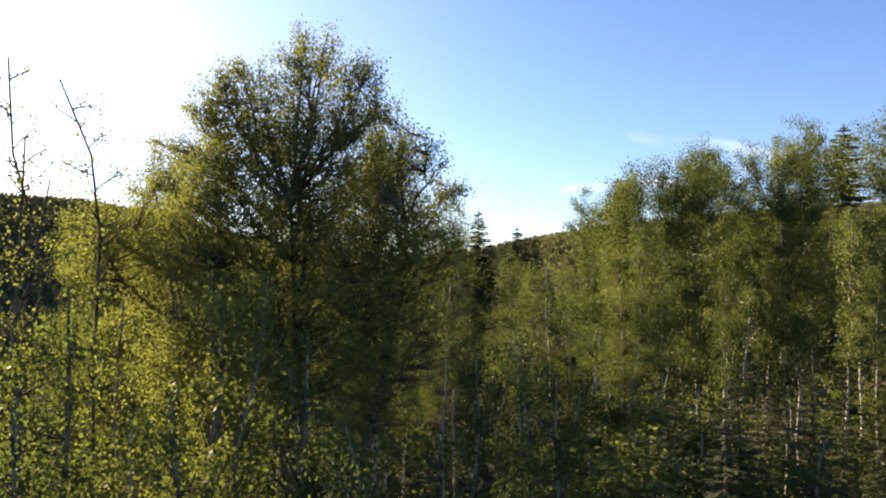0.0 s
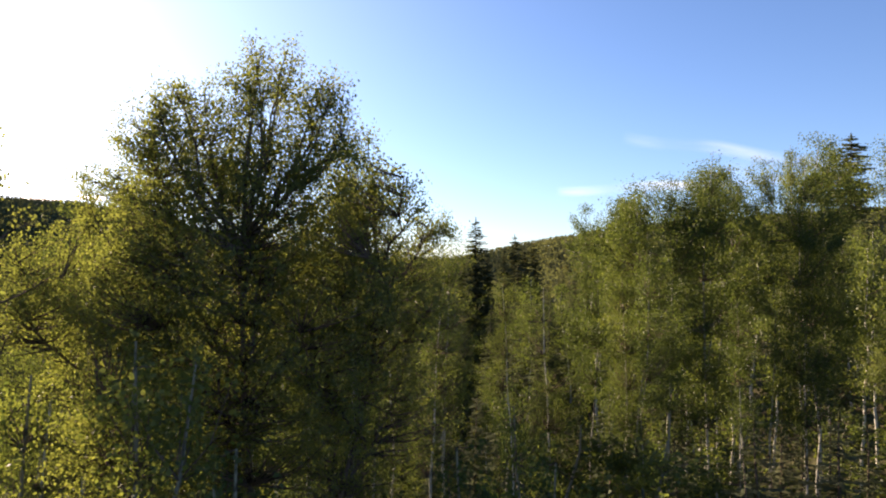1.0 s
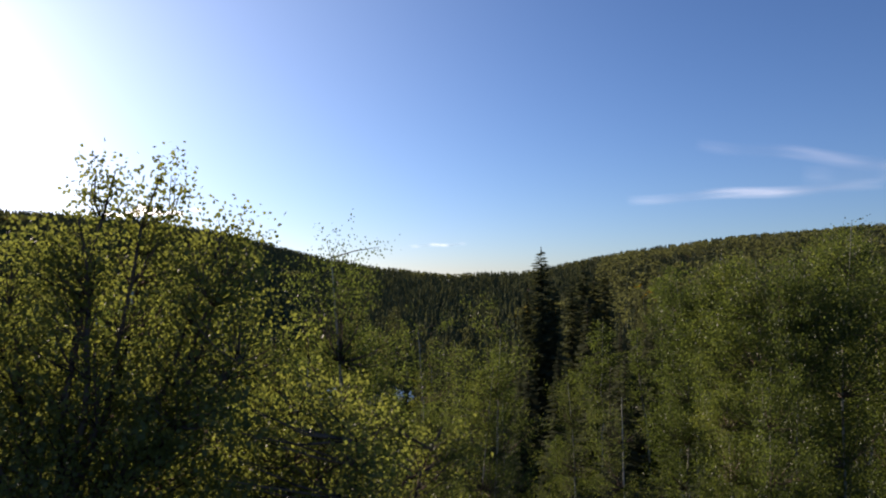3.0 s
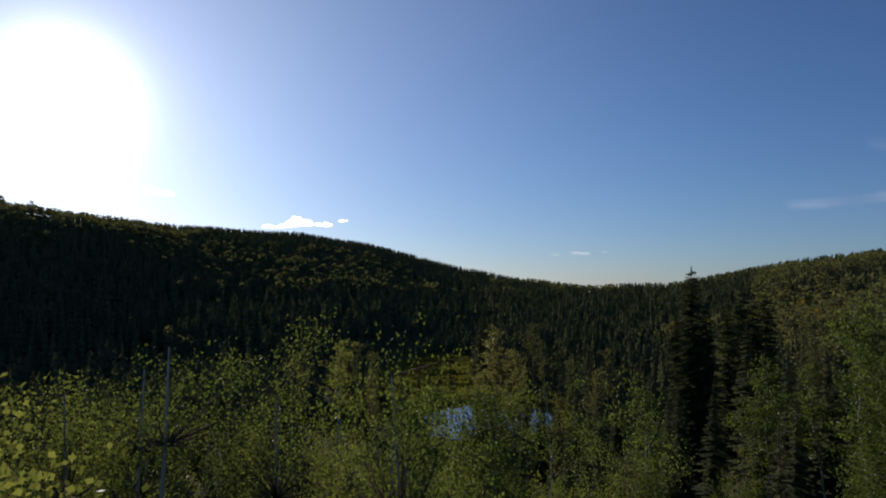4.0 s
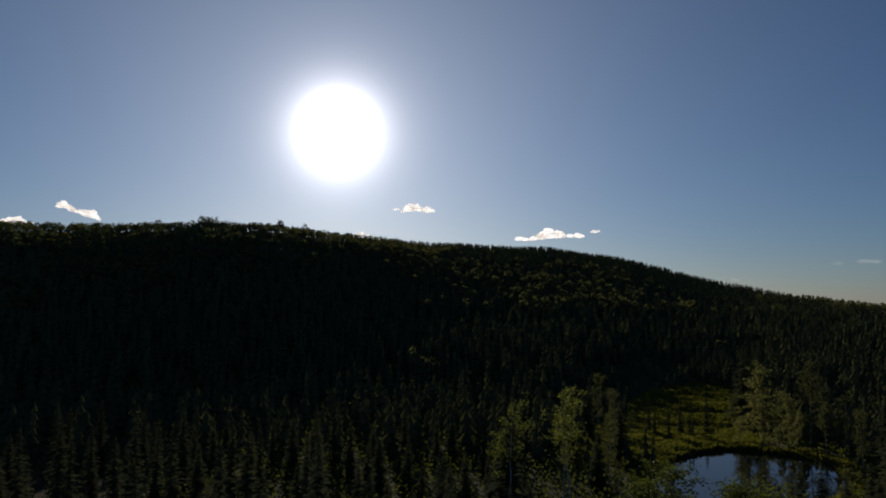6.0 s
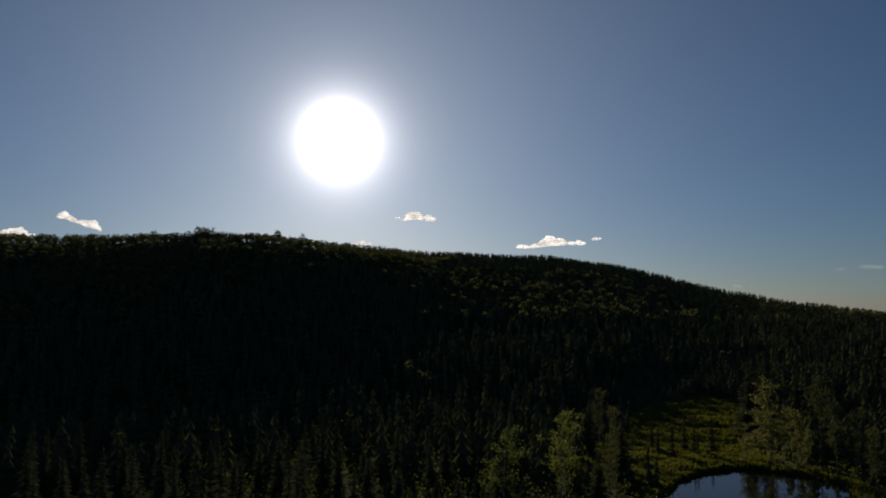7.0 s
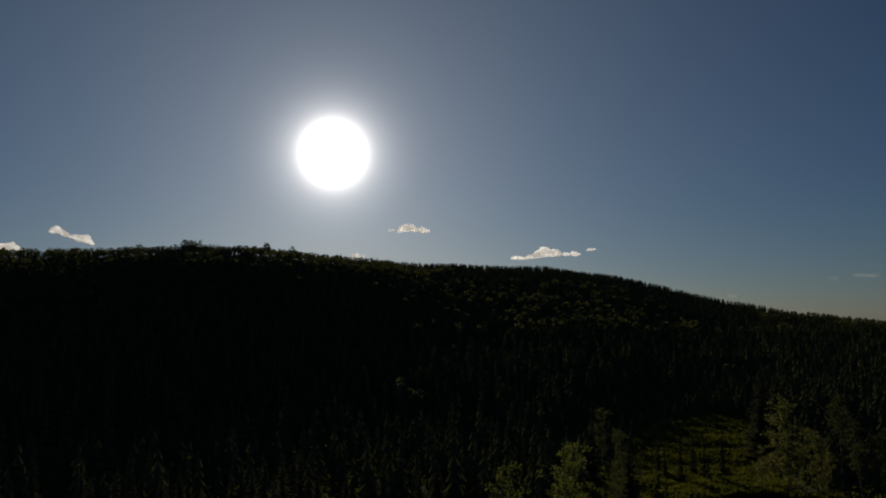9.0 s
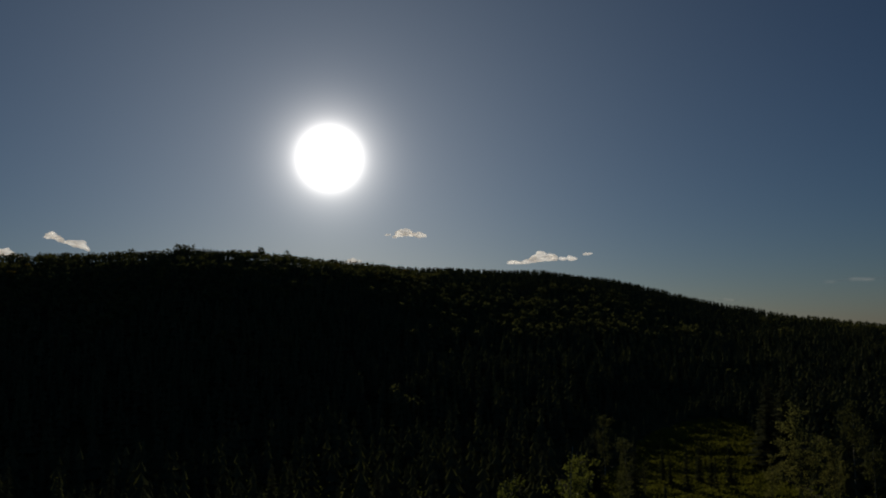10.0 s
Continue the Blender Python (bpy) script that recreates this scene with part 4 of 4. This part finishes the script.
def cirrus_material(dense):
    m, nt, bsdf, out = material("cirrus")
    co = nt.nodes.new("ShaderNodeTexCoord")
    mp = nt.nodes.new("ShaderNodeMapping")
    mp.inputs["Scale"].default_value = (2.2, 2.6, 1.0)
    link(nt, co, "UV", mp, 0)
    n = nt.nodes.new("ShaderNodeTexNoise")
    n.inputs["Scale"].default_value, n.inputs["Detail"].default_value = 1.3, 4
    link(nt, mp, 0, n, "Vector")
    sp = nt.nodes.new("ShaderNodeSeparateXYZ")
    link(nt, co, "UV", sp, 0)

    def hump(sock):
        t = math_node(nt, "MULTIPLY", math_node(nt, "MULTIPLY", sock, math_node(nt, "SUBTRACT", 1.0, sock)), 4.0)
        return math_node(nt, "POWER", math_node(nt, "MAXIMUM", t, 0.0), 1.6)

    edge = math_node(nt, "MULTIPLY", math_node(nt, "POWER", hump(sp.outputs[0]), 0.45), hump(sp.outputs[1]))
    k = nt.nodes.new("ShaderNodeMapRange")
    k.inputs[1].default_value, k.inputs[2].default_value = 0.12, 0.75
    link(nt, n, 0, k, 0)
    fac = math_node(nt, "MULTIPLY", math_node(nt, "MULTIPLY", edge, k.outputs[0]), dense)
    tp, tr, em = nt.nodes.new("ShaderNodeBsdfTransparent"), nt.nodes.new("ShaderNodeBsdfTranslucent"), nt.nodes.new("ShaderNodeEmission")
    tr.inputs[0].default_value = (0.9, 0.88, 0.86, 1)
    # faint emission put in for sunlight caught by the ice
    em.inputs[0].default_value = (1.0, 0.93, 0.88, 1)
    em.inputs[1].default_value = 0.3
    ad, mx = nt.nodes.new("ShaderNodeAddShader"), nt.nodes.new("ShaderNodeMixShader")
    link(nt, tr, 0, ad, 0)
    link(nt, em, 0, ad, 1)
    nt.links.new(fac, mx.inputs[0])
    link(nt, tp, 0, mx, 1)
    link(nt, ad, 0, mx, 2)
    link(nt, mx, 0, out, 0)
    return m


M_CLOUD, M_CIRRUS, M_VEIL = cloud_material(), cirrus_material(0.2), cirrus_material(0.08)
SKY_R = 3400.0


def sky_place(az, el, r=SKY_R):
    a, e = radians(az), radians(el)
    return Vector((-math.sin(a) * math.cos(e) * r, math.cos(a) * math.cos(e) * r, math.sin(e) * r + 15))


def cloud(az, el, wide, high, seed, tilt=0.0, puffs=16):
    """A small heap cloud of many puffs on a ragged base; sizes in degrees of the sky."""
    rng = np.random.default_rng(seed)
    w, h = math.tan(radians(wide / 2)) * SKY_R, math.tan(radians(high / 2)) * SKY_R
    bm = bmesh.new()
    for k in range(puffs):
        q = -1 + 2 * (k + 0.5) / puffs + rng.normal(0, 0.04)
        swell = 0.35 + 0.65 * (1 - abs(q) ** 2.2) * (0.55 + 0.45 * math.sin(5.1 * q + seed * 1.7))
        r = h * swell * rng.uniform(0.5, 0.8)
        made = bmesh.ops.create_icosphere(bm, subdivisions=3, radius=1.0)["verts"]
        c = Vector((q * w * 0.93, rng.uniform(-1, 1) * h, r * 0.55 - 0.45 * h + rng.uniform(0, 0.35) * h * swell + 0.12 * h * math.sin(3 * q + seed)))
        off = Vector(rng.uniform(-50, 50, 3))
        for v in made:
            d = v.co.copy()
            n = noise.fractal(d * 1.4 + off, 1.0, 2.1, 5)
            g = r * (1 + 0.5 * n)
            v.co = c + Vector((d.x * g * 1.5, d.y * g * 1.3, d.z * g * (0.55 if d.z < 0 else 1.0)))
    me = bpy.data.meshes.new("cloud")
    bm.to_mesh(me)
    bm.free()
    me.materials.append(M_CLOUD)
    me.shade_smooth()
    ob = new("cloud", me)
    ob.matrix_world = Matrix.Translation(sky_place(az, el)) @ pose(0, 0, 0, 0, tilt, az)
    tagged(ob, "small bright white heap cloud low over the ridge", "cloud", "low clouds over the ridge", "structure")


def cirrus(az, el, wide, high, tilt=0.0, mat=M_CIRRUS):
    w, h = math.tan(radians(wide / 2)) * SKY_R, math.tan(radians(high / 2)) * SKY_R
    nx, nz = 24, 4
    v = [((i / nx * 2 - 1) * w, 60 * math.sin(i * 0.5), (j / nz * 2 - 1) * h) for j in range(nz + 1) for i in range(nx + 1)]
    f = [(j * (nx + 1) + i, j * (nx + 1) + i + 1, (j + 1) * (nx + 1) + i + 1, (j + 1) * (nx + 1) + i) for j in range(nz) for i in range(nx)]
    me = np_mesh("cirrus", v, f, [mat], shade=True)
    uv = me.uv_layers.new(name="UVMap")
    for lp, d in zip(me.loops, uv.data):
        i, j = lp.vertex_index % (nx + 1), lp.vertex_index // (nx + 1)
        d.uv = (i / nx, j / nz)
    ob = new("cirrus", me)
    ob.visible_shadow = False
    ob.matrix_world = Matrix.Translation(sky_place(az, el, 4200)) @ pose(0, 0, 0, 0, tilt, az)
    tagged(ob, "thin pale streak of high ice cloud", "cloud", "streaks of high cloud", "structure")


cloud(27.3, 5.12, 5.6, 1.1, 1, -3.0, 18)
cloud(23.9, 5.45, 0.7, 0.45, 6, 0.0, 4)
cloud(37.7, 7.2, 2.6, 1.0, 2, 0.0, 11)
cloud(39.3, 7.15, 0.4, 0.3, 7, 0.0, 3)
cloud(62.2, 6.1, 3.2, 0.9, 3, 14.0, 12)
cloud(66.4, 5.15, 3.4, 0.9, 4, 0.0, 11)
cloud(42.0, 5.1, 1.4, 0.55, 5, 0.0, 6)
cirrus(-17.5, 6.4, 21.0, 1.2, -1.0)
cirrus(-22.0, 8.7, 20.0, 1.5, 11.0, M_VEIL)
cirrus(5.6, 2.95, 5.5, 0.4, -2.0)
cirrus(14.0, 1.75, 2.6, 0.3, 2.0)
cirrus(-27.5, 7.2, 16.0, 2.2, 3.0, M_VEIL)
